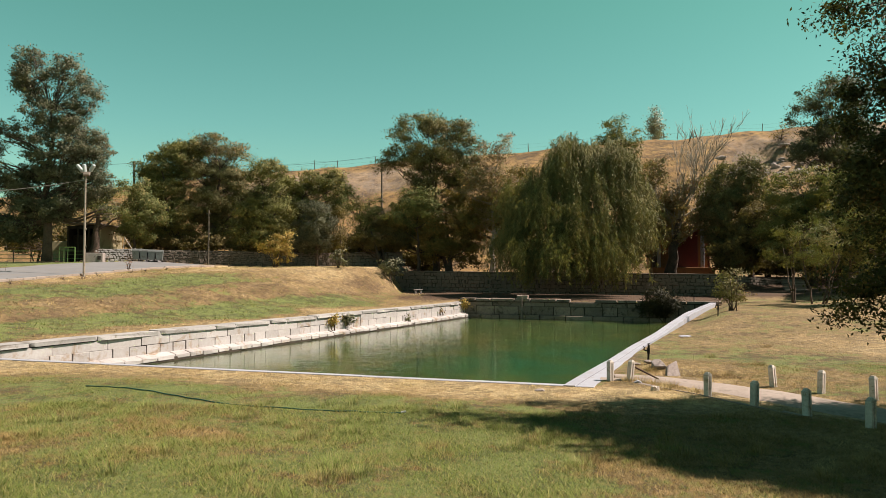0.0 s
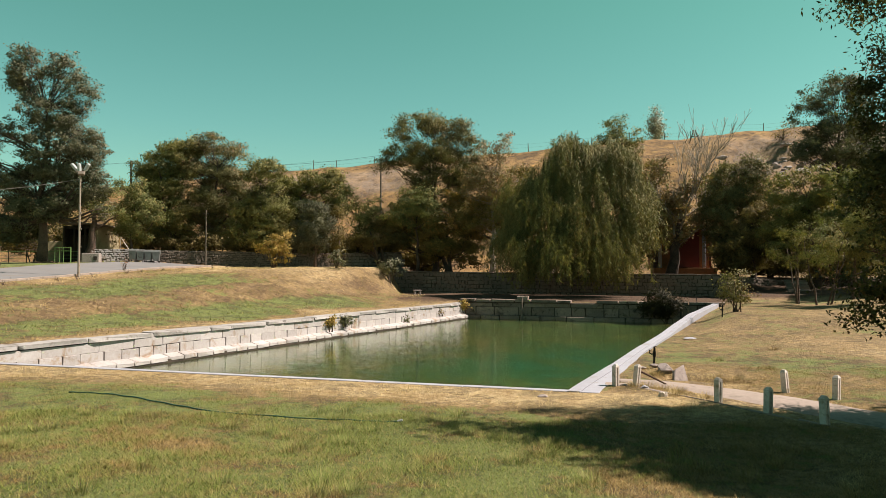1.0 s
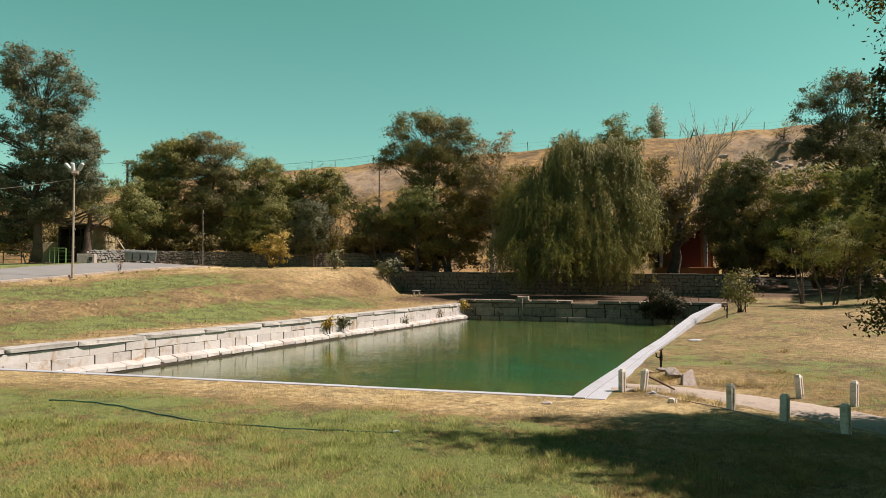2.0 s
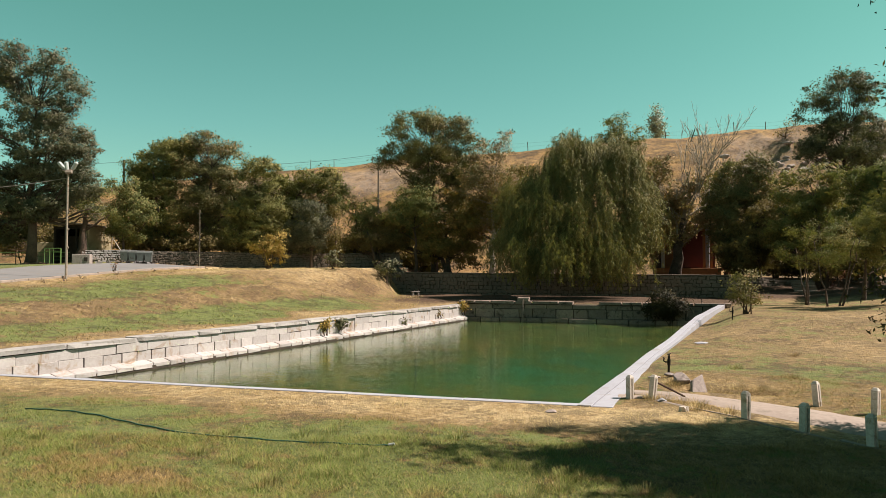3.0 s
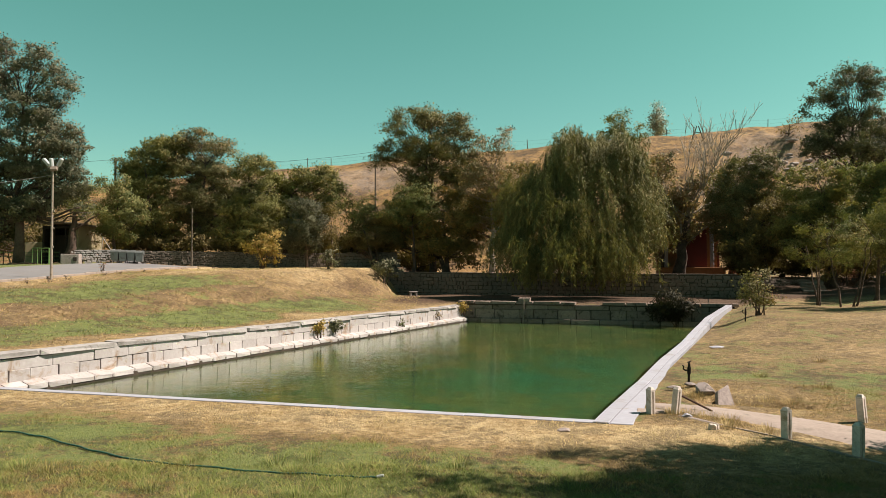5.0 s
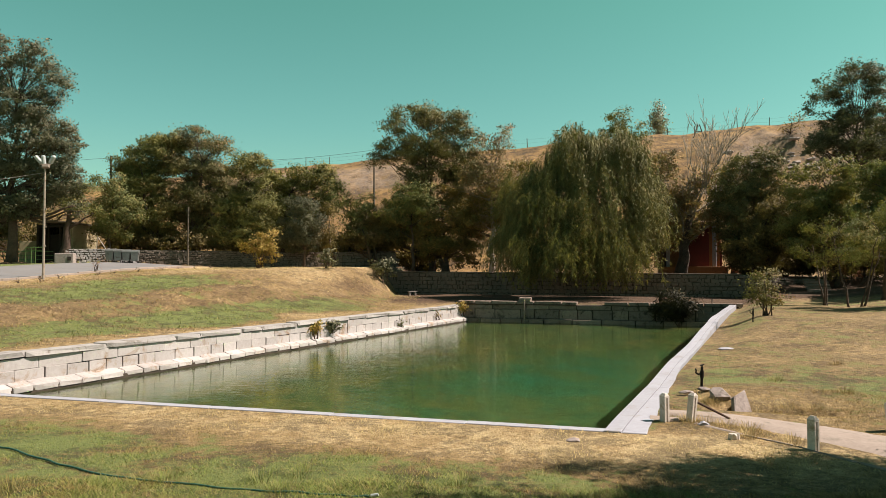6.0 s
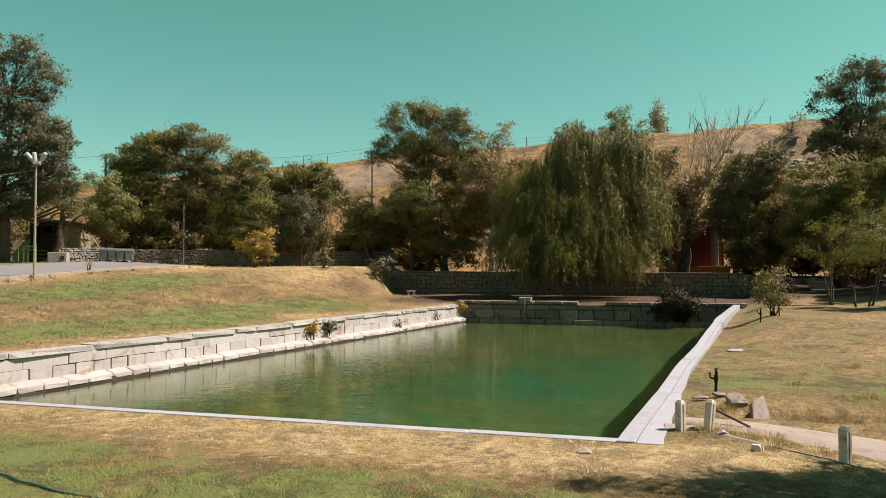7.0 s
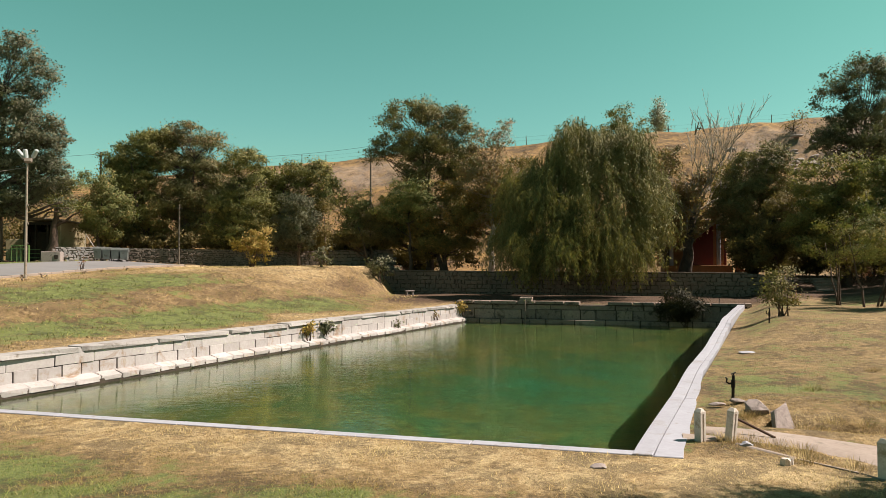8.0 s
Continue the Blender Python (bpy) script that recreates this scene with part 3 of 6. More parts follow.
def green_field(x, y):
    """Where the lawn is greener (above 0) or more parched (below 0)."""
    a, b = to_pool(np.asarray(x, float), np.asarray(y, float))
    ar = road_a(a, b)
    x, y = np.asarray(x, float), np.asarray(y, float)
    g = np.full(np.shape(a), 0.0)
    g = g + 0.20 * step(-1.6, -4.2, b) * step(-4.5, 0, a)           # near lawn, watered
    g = g - 0.33 * step(-3.2, -0.9, b) * step(0.6, -0.4, b)         # worn strip along the rim
    g = g - 0.10 * step(-1, -3, a) * step(-1, 3, b)                 # right lawn
    g = g + 0.16 * np.exp(-((x - 5.8) ** 2 / 3.0 + (y - 22.0) ** 2 / 5.0)) + 0.10 * np.exp(-((x - 11) ** 2 / 12.0 + (y - 20.5) ** 2 / 2.0))
    t = bank_t(a, b) + 0.035 * np.sin(0.45 * b) + 0.022 * np.sin(1.3 * b + 0.5 * a)
    near = step(36, 27, b)
    on = (a > 19.9) & (ar < 40)
    g = g - 0.14 * step(0.10, 0.05, t) * on * (b > 0)                          # worn edge behind the coping
    g = g + on * (0.24 * step(0.06, 0.13, t) * step(0.36, 0.30, t) * (0.35 + 0.65 * near)
                  - 0.10 * step(0.30, 0.36, t) * step(0.60, 0.48, t)
                  + 0.26 * step(0.50, 0.60, t) * step(0.90, 0.82, t) * near
                  - 0.12 * step(0.52, 0.62, t) * (1 - near)
                  - 0.10 * step(0.9, 0.97, t))
    return g - 0.2 * step(55, 61, y) * (ar < 40) + 0.25 * step(47, 48, ar) * step(39, 35, b)


def rock_field(x, y):
    """Bare rock below the hill's crest."""
    x, y = np.asarray(x, float), np.asarray(y, float)
    bed = np.sin(0.35 * x + 0.5 * np.sin(0.21 * x)) * 0.5 + 0.5
    band = step(103, 107, y + 0.05 * x) * step(118, 112, y + 0.05 * x)
    return np.clip(band * step(36, 46, x) * (0.25 + 0.6 * bed) + 0.5 * step(106, 110, y) * step(120, 115, y) * step(10, -5, np.abs(x + 22) - 12), 0, 1)


build_ground()

# ---------------------------------------------------------------- road
def strip_sheet(name, a_lo, a_hi, b_lo, b_hi, lift, mat, pace=1.0, wob=0.0):
    """A sheet laid on the ground between two lines along the road."""
    bs = np.arange(b_lo, b_hi + pace, pace)
    as_ = np.linspace(a_lo, a_hi, 7)
    verts, faces = [], []
    for b in bs:
        for k, a in enumerate(as_):
            aa = a + 0.2 * (min(max(b, 0), 60) - 23.5) + (wob * math.sin(0.7 * b) + wob * 0.6 * math.sin(2.1 * b)) * (k in (0, 6))
            x, y = to_world(aa, b)
            verts.append((x, y, gz(x, y) + lift))
    n = len(as_)
    for j in range(len(bs) - 1):
        for i in range(n - 1):
            p = j * n + i
            faces.append((p, p + n, p + n + 1, p + 1))
    return mesh_object(name, verts, faces, mat, None, "", True)


road = strip_sheet("road", 39.4, 46.6, -30, 41, 0.05, M_ASPHALT, 1.0, 0.12)
tagged(road, "pale grey asphalt road along the top of the bank", "road", kind="structure")

# kerb stones along the road
kerb = thing("kerb", pose(0, 0, 0), "low pale concrete kerb edging the road", "kerb", kind="structure")
bm = bmesh.new()
box(bm, (1.0, 0.16, 0.2), Matrix(), 0.02)
kerb_mesh = bpy.data.meshes.new("kerb_stone")
bm.to_mesh(kerb_mesh)
bm.free()
kerb_mesh.materials.append(M_PATH)
UA = math.degrees(math.atan2(U[1], U[0]))
RA = UA + 11.0                     # the road's own bearing
for k in range(34):
    b = 6 + k * 1.02
    x, y = to_world(39.25 + 0.2 * (b - 23.5), b)
    ob = new("kerb_stone", kerb_mesh)
    ob.parent = kerb
    ob.matrix_local = pose(x, y, gz(x, y) + 0.03 + random.uniform(-0.015, 0.015), 0, -2.5, RA + random.uniform(-1, 1))

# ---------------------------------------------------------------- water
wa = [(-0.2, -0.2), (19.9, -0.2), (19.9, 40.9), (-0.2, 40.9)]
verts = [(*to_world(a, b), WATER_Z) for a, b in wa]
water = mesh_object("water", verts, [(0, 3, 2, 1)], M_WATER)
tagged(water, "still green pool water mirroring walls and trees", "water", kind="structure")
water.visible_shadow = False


def pool_bed():
    """The uneven bed, shallower towards the walls."""
    verts, faces = [], []
    na, nb = 42, 84
    for j in range(nb + 1):
        for i in range(na + 1):
            a, b = 20.1 * i / na - 0.2, 41.1 * j / nb - 0.2
            x, y = to_world(a, b)
            edge = min(a + 0.2, 19.9 - a, b + 0.2, 40.9 - b)
            z = -2.35 + 0.35 * math.exp(-edge / 0.9) + 0.16 * noise.noise(Vector((0.35 * x, 0.35 * y, 0))) + 0.06 * noise.noise(Vector((1.3 * x, 1.3 * y, 4)))
            verts.append((x, y, z))
    for j in range(nb):
        for i in range(na):
            p = j * (na + 1) + i
            faces.append((p, p + na + 1, p + na + 2, p + 1))
    bed = mesh_object("pool_bed", verts, faces, M_MUD, None, "", True)
    att = bed.data.attributes.new("deep", "FLOAT", "POINT")
    for k, (x, y, z) in enumerate(verts):
        a, b = to_pool(x, y)
        att.data[k].value = math.exp(-((a - 4.6) / 4.2) ** 2 - ((b - 15.0) / 8.0) ** 2) * (1.0 + 0.6 * noise.noise(Vector((0.3 * x, 0.3 * y, 9))))
    return bed


tagged(pool_bed(), "muddy weed-covered bed of the pool", "pool bed", kind="structure")


# ---------------------------------------------------------------- pool walls of cut stone
def stone_mesh(name, mat, bevel=0.03, jitter=0.012, seed=0, slope=0.0):
    """A unit block, one metre each way, with worn edges; slope: how far its upper front edge falls."""
    rnd = random.Random(seed)
    bm = bmesh.new()
    bmesh.ops.create_cube(bm, size=1.0)
    bmesh.ops.bevel(bm, geom=list(bm.edges), offset=bevel, segments=1, affect="EDGES")
    for v in bm.verts:
        if slope and v.co.z > 0 and v.co.y < 0:
            v.co.z -= slope * rnd.uniform(0.7, 1.2)
        v.co += Vector((rnd.uniform(-1, 1) * 0.5, rnd.uniform(-1, 1), rnd.uniform(-1, 1))) * jitter
    me = bpy.data.meshes.new(name)
    bm.to_mesh(me)
    bm.free()
    me.materials.append(mat)
    return me


BLOCKS = [stone_mesh("block", M_BLOCK, 0.022, 0.014, s) for s in range(6)]
COPINGS = [stone_mesh("coping_stone", M_COPING, 0.05, 0.05, 20 + s) for s in range(10)]
LEDGES = [stone_mesh("ledge_stone", M_BLOCK, 0.08, 0.05, 40 + s, 0.40) for s in range(6)]
OLDS = [stone_mesh("block", M_OLDBLOCK, 0.035, 0.02, 60 + s) for s in range(6)]


def course(wall, name, meshes, p0, along, inward, s0, s1, length, front, depth, z0, z1, seed, wild=0.25, gap=0.018, tilt=0.0, skip=0.0):
    """A course of stones along a wall. front: how far its face stands back from the wall's line."""
    rnd = random.Random(seed)
    ang = math.degrees(math.atan2(along[1], along[0]))
    s = s0
    while s < s1:
        ln = min(length * rnd.uniform(1 - wild, 1 + wild), s1 - s + 0.3)
        if rnd.random() >= skip:
            dep = depth + rnd.uniform(-0.02, 0.02)
            back = front + rnd.uniform(-0.02, 0.02) + dep / 2
            q = np.array(p0) + (s + ln / 2) * np.array(along) - back * np.array(inward)
            ob = new(name, rnd.choice(meshes))
            ob.parent = wall
            dz = rnd.uniform(-0.015, 0.015)
            ob.matrix_local = pose(q[0], q[1], (z0 + z1) / 2 + dz, rnd.uniform(-1, 1) * tilt, rnd.uniform(-1, 1) * tilt * 0.4, ang + rnd.uniform(-0.4, 0.4)) @ Matrix.Diagonal((ln - gap, dep, z1 - z0 - 0.012, 1))
        s += ln
    return wall


def core(wall, p0, along, inward, s0, s1, front, depth, z0, z1, mat=None):
    ang = math.degrees(math.atan2(along[1], along[0]))
    q = np.array(p0) + (s0 + s1) / 2 * np.array(along) - (front + depth / 2) * np.array(inward)
    bm = bmesh.new()
    box(bm, (s1 - s0, depth, z1 - z0), pose(q[0], q[1], (z0 + z1) / 2, 0, 0, ang))
    return part("wall_core", bm, mat or M_SHADE_CORE, wall)


# the sunlit wall along the bank; the stones' local -y faces the pool
LP, LW = (-9.0, 36.6), (0.4027, 0.9153)
LN = (0.9153, -0.4027)
wall_w = thing("pool_wall_west", pose(0, 0, 0), "sunlit pale limestone block wall with worn coping", "pool wall", kind="structure")
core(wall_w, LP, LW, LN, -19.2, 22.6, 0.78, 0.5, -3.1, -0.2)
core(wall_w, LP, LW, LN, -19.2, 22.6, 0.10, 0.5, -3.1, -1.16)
course(wall_w, "ledge_stone", LEDGES, LP, LW, LN, -19.0, 22.4, 0.80, 0.08, 0.46, -1.26, -0.95, 3, 0.2, 0.02, 1.6)
course(wall_w, "block", BLOCKS, LP, LW, LN, -19.0, 22.4, 0.85, 0.47, 0.45, -1.08, -0.60, 4, 0.2, 0.04)
course(wall_w, "block", BLOCKS, LP, LW, LN, -19.0, 22.4, 1.9, 0.485, 0.45, -0.60, -0.228, 5, 0.3, 0.016)
course(wall_w, "coping_stone", COPINGS, LP, LW, LN, -19.2, 22.4, 2.3, 0.43, 0.80, -0.225, -0.05, 6, 0.45, 0.02, 0.9)

# the shaded far wall
FL, FR = np.array([-0.2, 57.4]), np.array([18.4, 52.1])
FD = (FR - FL) / np.linalg.norm(FR - FL)
FN = (FD[1], -FD[0])
FLEN = float(np.linalg.norm(FR - FL))
wall_n = thing("pool_wall_north", pose(0, 0, 0), "shaded grey stone block wall at the pool's far end", "pool wall", kind="structure")
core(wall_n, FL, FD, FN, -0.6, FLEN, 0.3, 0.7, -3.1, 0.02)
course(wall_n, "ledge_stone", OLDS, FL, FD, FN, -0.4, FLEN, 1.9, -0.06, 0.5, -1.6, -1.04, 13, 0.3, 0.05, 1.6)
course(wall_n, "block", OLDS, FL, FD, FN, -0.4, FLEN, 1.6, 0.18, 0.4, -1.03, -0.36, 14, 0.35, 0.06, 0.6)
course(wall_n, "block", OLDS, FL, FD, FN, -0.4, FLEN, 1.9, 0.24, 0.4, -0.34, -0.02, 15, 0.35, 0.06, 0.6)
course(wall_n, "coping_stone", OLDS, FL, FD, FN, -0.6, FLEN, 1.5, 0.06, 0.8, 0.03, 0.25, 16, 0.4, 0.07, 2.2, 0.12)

# white rim across the near end
rim = thing("pool_rim_south", pose(0, 0, 0), "thin white-painted concrete rim at the pool's near end", "pool rim", kind="structure")
for k in range(8):
    a0, a1 = k * 2.5 - 0.2, (k + 1) * 2.5 - 0.21
    x0, y0 = to_world(a0, 0)
    x1, y1 = to_world(a1, 0)
    bm = bmesh.new()
    box(bm, (math.hypot(x1 - x0, y1 - y0), 0.22, 2.9), pose((x0 + x1) / 2, (y0 + y1) / 2, -1.535 + random.uniform(-0.006, 0.006), 0, 0, math.degrees(math.atan2(A[1], A[0])) + random.uniform(-0.2, 0.2)), 0.008)
    part("rim_slab", bm, M_WHITE, rim)

# white strip along the right side: an inner and an outer row of slabs
strip = thing("pool_rim_east", pose(0, 0, 0), "white-painted concrete rim slabs with a long crack between rows", "pool rim", kind="structure")
rnd = random.Random(8)


def rim_edge(b):
    """The rim's inner line, which wanders a little."""
    return 0.03 * math.sin(0.30 * b) + 0.015 * math.sin(0.8 * b) - 0.02 + 0.15 * float(step(2, 10, b) * step(46, 26, b))


def prism(ring, tops, deep):
    """A slab over a ring of points of the plan, with the height of its top at each."""
    bm = bmesh.new()
    lo = [bm.verts.new((*p, t - deep)) for p, t in zip(ring, tops)]
    hi = [bm.verts.new((*p, t)) for p, t in zip(ring, tops)]
    n = len(lo)
    for i in range(n):
        j = (i + 1) % n
        bm.faces.new((lo[i], lo[j], hi[j], hi[i]))
    face = bm.faces.new(hi)
    bm.faces.new(lo[::-1])
    bmesh.ops.bevel(bm, geom=list(face.edges), offset=0.010, segments=1, affect="EDGES")
    return bm


b = -0.12
while b < 41:
    ln = rnd.uniform(4.0, 7.0)
    cut = [b + 0.004 + (ln - 0.006) * i / 9 for i in range(10)]
    for lo_off, hi_off, top, deep in ((0.0, 0.27, 0.062, 3.1), (0.284, 0.53, 0.056, 0.6)):
        ring = [to_world(-lo_off + rim_edge(c), c) for c in cut] + [to_world(-hi_off + rim_edge(c) + (0.014 * math.sin(3.1 * c) + 0.010 * math.sin(7.3 * c) + 0.10 * float(step(3, 9, c)) - 0.13 * float(step(4.5, -0.5, c)) if hi_off > 0.5 else 0), c) for c in cut[::-1]]
        jog = rnd.uniform(-0.005, 0.005)
        tops = [float(top - 0.135 + 0.24 * step(8, 26, c) + jog) for c in cut + cut[::-1]]
        part("rim_slab", prism(ring, tops, deep), M_WHITE, strip)
    b += ln


# ---------------------------------------------------------------- rubble walls
def rubble_wall(name, p0, p1, z0, z1, thick, label, stone=(0.42, 0.30), seed=0, mat=None, cap=None):
    """A wall of uneven stones in mortar between two points of the plan; z0, z1: its foot and top at both ends."""
    rnd = random.Random(seed)
    mat = mat or M_RUBBLE
    p0, p1 = np.array(p0, float), np.array(p1, float)
    along = (p1 - p0) / np.linalg.norm(p1 - p0)
    length = float(np.linalg.norm(p1 - p0))
    ang = math.degrees(math.atan2(along[1], along[0]))
    inw = np.array([along[1], -along[0]])
    wall = thing(name, pose(0, 0, 0), label, "stone wall", kind="structure")
    bm = bmesh.new()
    corners = []
    for (p, lo, hi) in ((p0, z0[0], z1[0]), (p1, z0[1], z1[1])):
        for off in (0.0, -thick):
            q = p + inw * off
            corners += [bm.verts.new((q[0], q[1], lo - 0.4)), bm.verts.new((q[0], q[1], hi))]
    for f in ((0, 1, 3, 2), (4, 6, 7, 5), (0, 4, 5, 1), (2, 3, 7, 6), (1, 5, 7, 3), (0, 2, 6, 4)):
        bm.faces.new([corners[i] for i in f])
    part("mortar", bm, M_MORTAR, wall)
    verts, faces = [], []
    z = 0.0
    high = max(z1[0] - z0[0], z1[1] - z0[1])
    while z < high - 0.1:
        ht = stone[1] * rnd.uniform(0.8, 1.25)
        s = rnd.uniform(-0.3, 0)
        while s < length:
            ln = stone[0] * rnd.uniform(0.6, 1.5)
            t = min(max((s + ln / 2) / length, 0), 1)
            foot, top = z0[0] + (z0[1] - z0[0]) * t, z1[0] + (z1[1] - z1[0]) * t
            za = foot + z / high * (top - foot)
            zb = foot + min(z + ht, high) / high * (top - foot)
            pad = 0.022
            pr = rnd.uniform(0.05, 0.11)
            o = len(verts)
            cs = [(s + pad, za + pad), (s + ln - pad, za + pad), (s + ln - pad, zb - pad), (s + pad, zb - pad)]
            cs = [(cx + rnd.uniform(-0.07, 0.07) * stone[0] / 0.44, cz + rnd.uniform(-0.055, 0.055)) for cx, cz in cs]
            mx, mz = sum(c[0] for c in cs) / 4, sum(c[1] for c in cs) / 4
            for shrink, off in ((1.0, -0.02), (0.97, pr * 0.7), (0.78, pr)):
                for cx, cz in cs:
                    q = p0 + along * (mx + (cx - mx) * shrink) + inw * off
                    verts.append((q[0], q[1], mz + (cz - mz) * shrink))
            for ring in (0, 4):
                for i in range(4):
                    j = (i + 1) % 4
                    faces.append((o + ring + i, o + ring + j, o + ring + 4 + j, o + ring + 4 + i))
            faces.append((o + 8, o + 9, o + 10, o + 11))
            s += ln
        z += ht
    st = mesh_object("stones", verts, faces, mat, wall)
    st["kind"] = "stuff"
    if cap:
        q0, q1 = p0 - inw * thick / 2, p1 - inw * thick / 2
        n = int(length / 2.2)
        for k in range(n):
            t0, t1 = k / n, (k + 1) / n
            c = (q0 + (q1 - q0) * (t0 + t1) / 2)
            zc = z1[0] + (z1[1] - z1[0]) * (t0 + t1) / 2
            bm = bmesh.new()
            box(bm, (length / n - 0.02, thick + 0.14, cap), pose(c[0], c[1], zc + cap / 2 + rnd.uniform(-0.01, 0.01), 0, 0, ang), 0.015)
            part("cap_slab", bm, M_RUBBLE, wall)
    return wall


rubble_wall("retaining_wall", R0 - 0.5 * RD, R1, (0.2, 0.35), (2.42, 2.16), 0.9, "grey rubble stone retaining wall shaded by trees", (0.44, 0.34), 1, None, 0.10)
rubble_wall("retaining_wall_east", (21.8, 60.5), (28.0, 62.6), (0.4, 0.7), (2.2, 1.75), 0.6, "low end of the rubble stone retaining wall", (0.42, 0.30), 2)
rubble_wall("road_wall", (-31.0, 64.7), (-14.0, 69.4), (3.0, 2.2), (4.45, 4.3), 0.6, "low rubble stone wall beside the road under trees", (0.32, 0.21), 3)
rubble_wall("road_wall_end", (-14.0, 69.4), (-7.0, 72.6), (2.2, 2.3), (4.3, 4.5), 0.6, "low rubble stone wall end in the shade of trees", (0.42, 0.28), 5)
rubble_wall("road_wall_pale", (-34.2, 63.0), (-31.0, 64.7), (3.2, 3.2), (4.45, 4.55), 0.6, "pale mortared stone wall beside the rubbish containers", (0.28, 0.19), 4, M_BLOCK)

# ---------------------------------------------------------------- things beside the pool
def bollard_meshes():
    """A concrete fence post with a slot down two of its faces and a pointed cap."""
    bm = bmesh.new()
    w, h, s = 0.115, 0.42, 0.035
    ring = [(-w / 2, -w / 2), (-s / 2, -w / 2), (-s / 2, -w / 2 + 0.025), (s / 2, -w / 2 + 0.025), (s / 2, -w / 2), (w / 2, -w / 2),
            (w / 2, w / 2), (s / 2, w / 2), (s / 2, w / 2 - 0.025), (-s / 2, w / 2 - 0.025), (-s / 2, w / 2), (-w / 2, w / 2)]
    lo = [bm.verts.new((x, y, -0.25)) for x, y in ring]
    hi = [bm.verts.new((x, y, h)) for x, y in ring]
    for i in range(12):
        j = (i + 1) % 12
        bm.faces.new((lo[i], lo[j], hi[j], hi[i]))
    bm.faces.new(hi)
    bm.faces.new(lo[::-1])
    cap = bmesh.new()
    box(cap, (w + 0.002, w + 0.002, 0.03), pose(0, 0, h + 0.017))
    base = [cap.verts.new((x * w / 2, y * w / 2, h + 0.033)) for x, y in ((-1, -1), (1, -1), (1, 1), (-1, 1))]
    top = [cap.verts.new((x * 0.02, y * 0.035, h + 0.08)) for x, y in ((-1, -1), (1, -1), (1, 1), (-1, 1))]
    for i in range(4):
        j = (i + 1) % 4
        cap.faces.new((base[i], base[j], top[j], top[i]))
    cap.faces.new(top)
    return bm, cap


b_shaft, b_cap = bollard_meshes()
first = thing("fence_post", pose(4.92, 14.66, gz(4.92, 14.66), 0, 0, 32), "short weathered white concrete fence post with slotted side", "fence post", "posts beside the path")
part("shaft", b_shaft, M_POST, first)
part("cap", b_cap, M_POST, first)
for x, y, rz, tx in ((3.28, 16.45, 33, 0), (3.74, 16.5, 35, 6), (5.44, 13.6, 30, 1.5), (5.95, 12.58, 33, -2), (6.39, 11.42, 31, 1), (6.79, 15.9, 36, -5), (7.43, 15.08, 34, 2), (8.07, 14.28, 30, -1.5)):
    copy_thing(first, pose(x, y, gz(x, y) - 0.01, tx * 0.4, tx, rz))

bm = bmesh.new()
box(bm, (0.10, 0.09, 0.13), pose(-0.04, 0, 0.03, 8, 6, 0), 0.015, 0.014)
box(bm, (0.07, 0.08, 0.10), pose(0.06, 0.01, 0.03, -6, 12, 20), 0.012, 0.012)
stump = thing("broken_post", pose(4.0, 15.22, gz(4.0, 15.22), 0, 0, 25), "broken stump of a white concrete post", "fence post")
part("shaft", bm, M_POST, stump)
bm = bmesh.new()
box(bm, (0.5, 0.28, 0.06), pose(0, 0, 0, 0, 0, 0), 0.015, 0.01)
tagged(part("concrete_slab", bm, M_PATH), "broken concrete slab at the foot of a post", "slab").matrix_world = pose(3.32, 16.62, gz(3.32, 16.62) - 0.005, 1, 1, -18)


def sheet(name, left, right, lift, mat, thick=0.06):
    """A slab between two lines of the plan, given point for point, lying on the ground."""
    n = len(left)
    dense_l, dense_r = [], []
    for k in range(n - 1):
        for t in np.linspace(0, 1, 6, endpoint=(k == n - 2)):
            dense_l.append(np.array(left[k]) * (1 - t) + np.array(left[k + 1]) * t)
            dense_r.append(np.array(right[k]) * (1 - t) + np.array(right[k + 1]) * t)
    verts, faces = [], []
    m = 6
    for k, (p, q) in enumerate(zip(dense_l, dense_r)):
        for i in range(m):
            c = p + (q - p) * i / (m - 1)
            if i in (0, m - 1):
                c = c + np.array([0.04 * math.sin(2.3 * k), 0.04 * math.cos(1.7 * k)])
            verts.append((c[0], c[1], gz(c[0], c[1]) + lift - (thick if i in (0, m - 1) else 0)))
    for k in range(len(dense_l) - 1):
        for i in range(m - 1):
            p = k * m + i
            faces.append((p, p + 1, p + m + 1, p + m))
    return mesh_object(name, verts, faces, mat, None, "", True)


footpath = sheet("footpath", [(3.5, 17.4), (4.4, 17.25), (5.1, 16.88), (5.95, 16.35), (6.9, 15.3), (8.0, 13.4), (9.5, 10.6)],
                 [(3.5, 16.9), (4.15, 16.35), (4.75, 15.9), (5.45, 14.95), (6.15, 13.65), (6.95, 11.95), (8.2, 9.2)], 0.045, M_PATH)
tagged(footpath, "worn pinkish concrete footpath leading past the posts", "footpath", kind="structure")

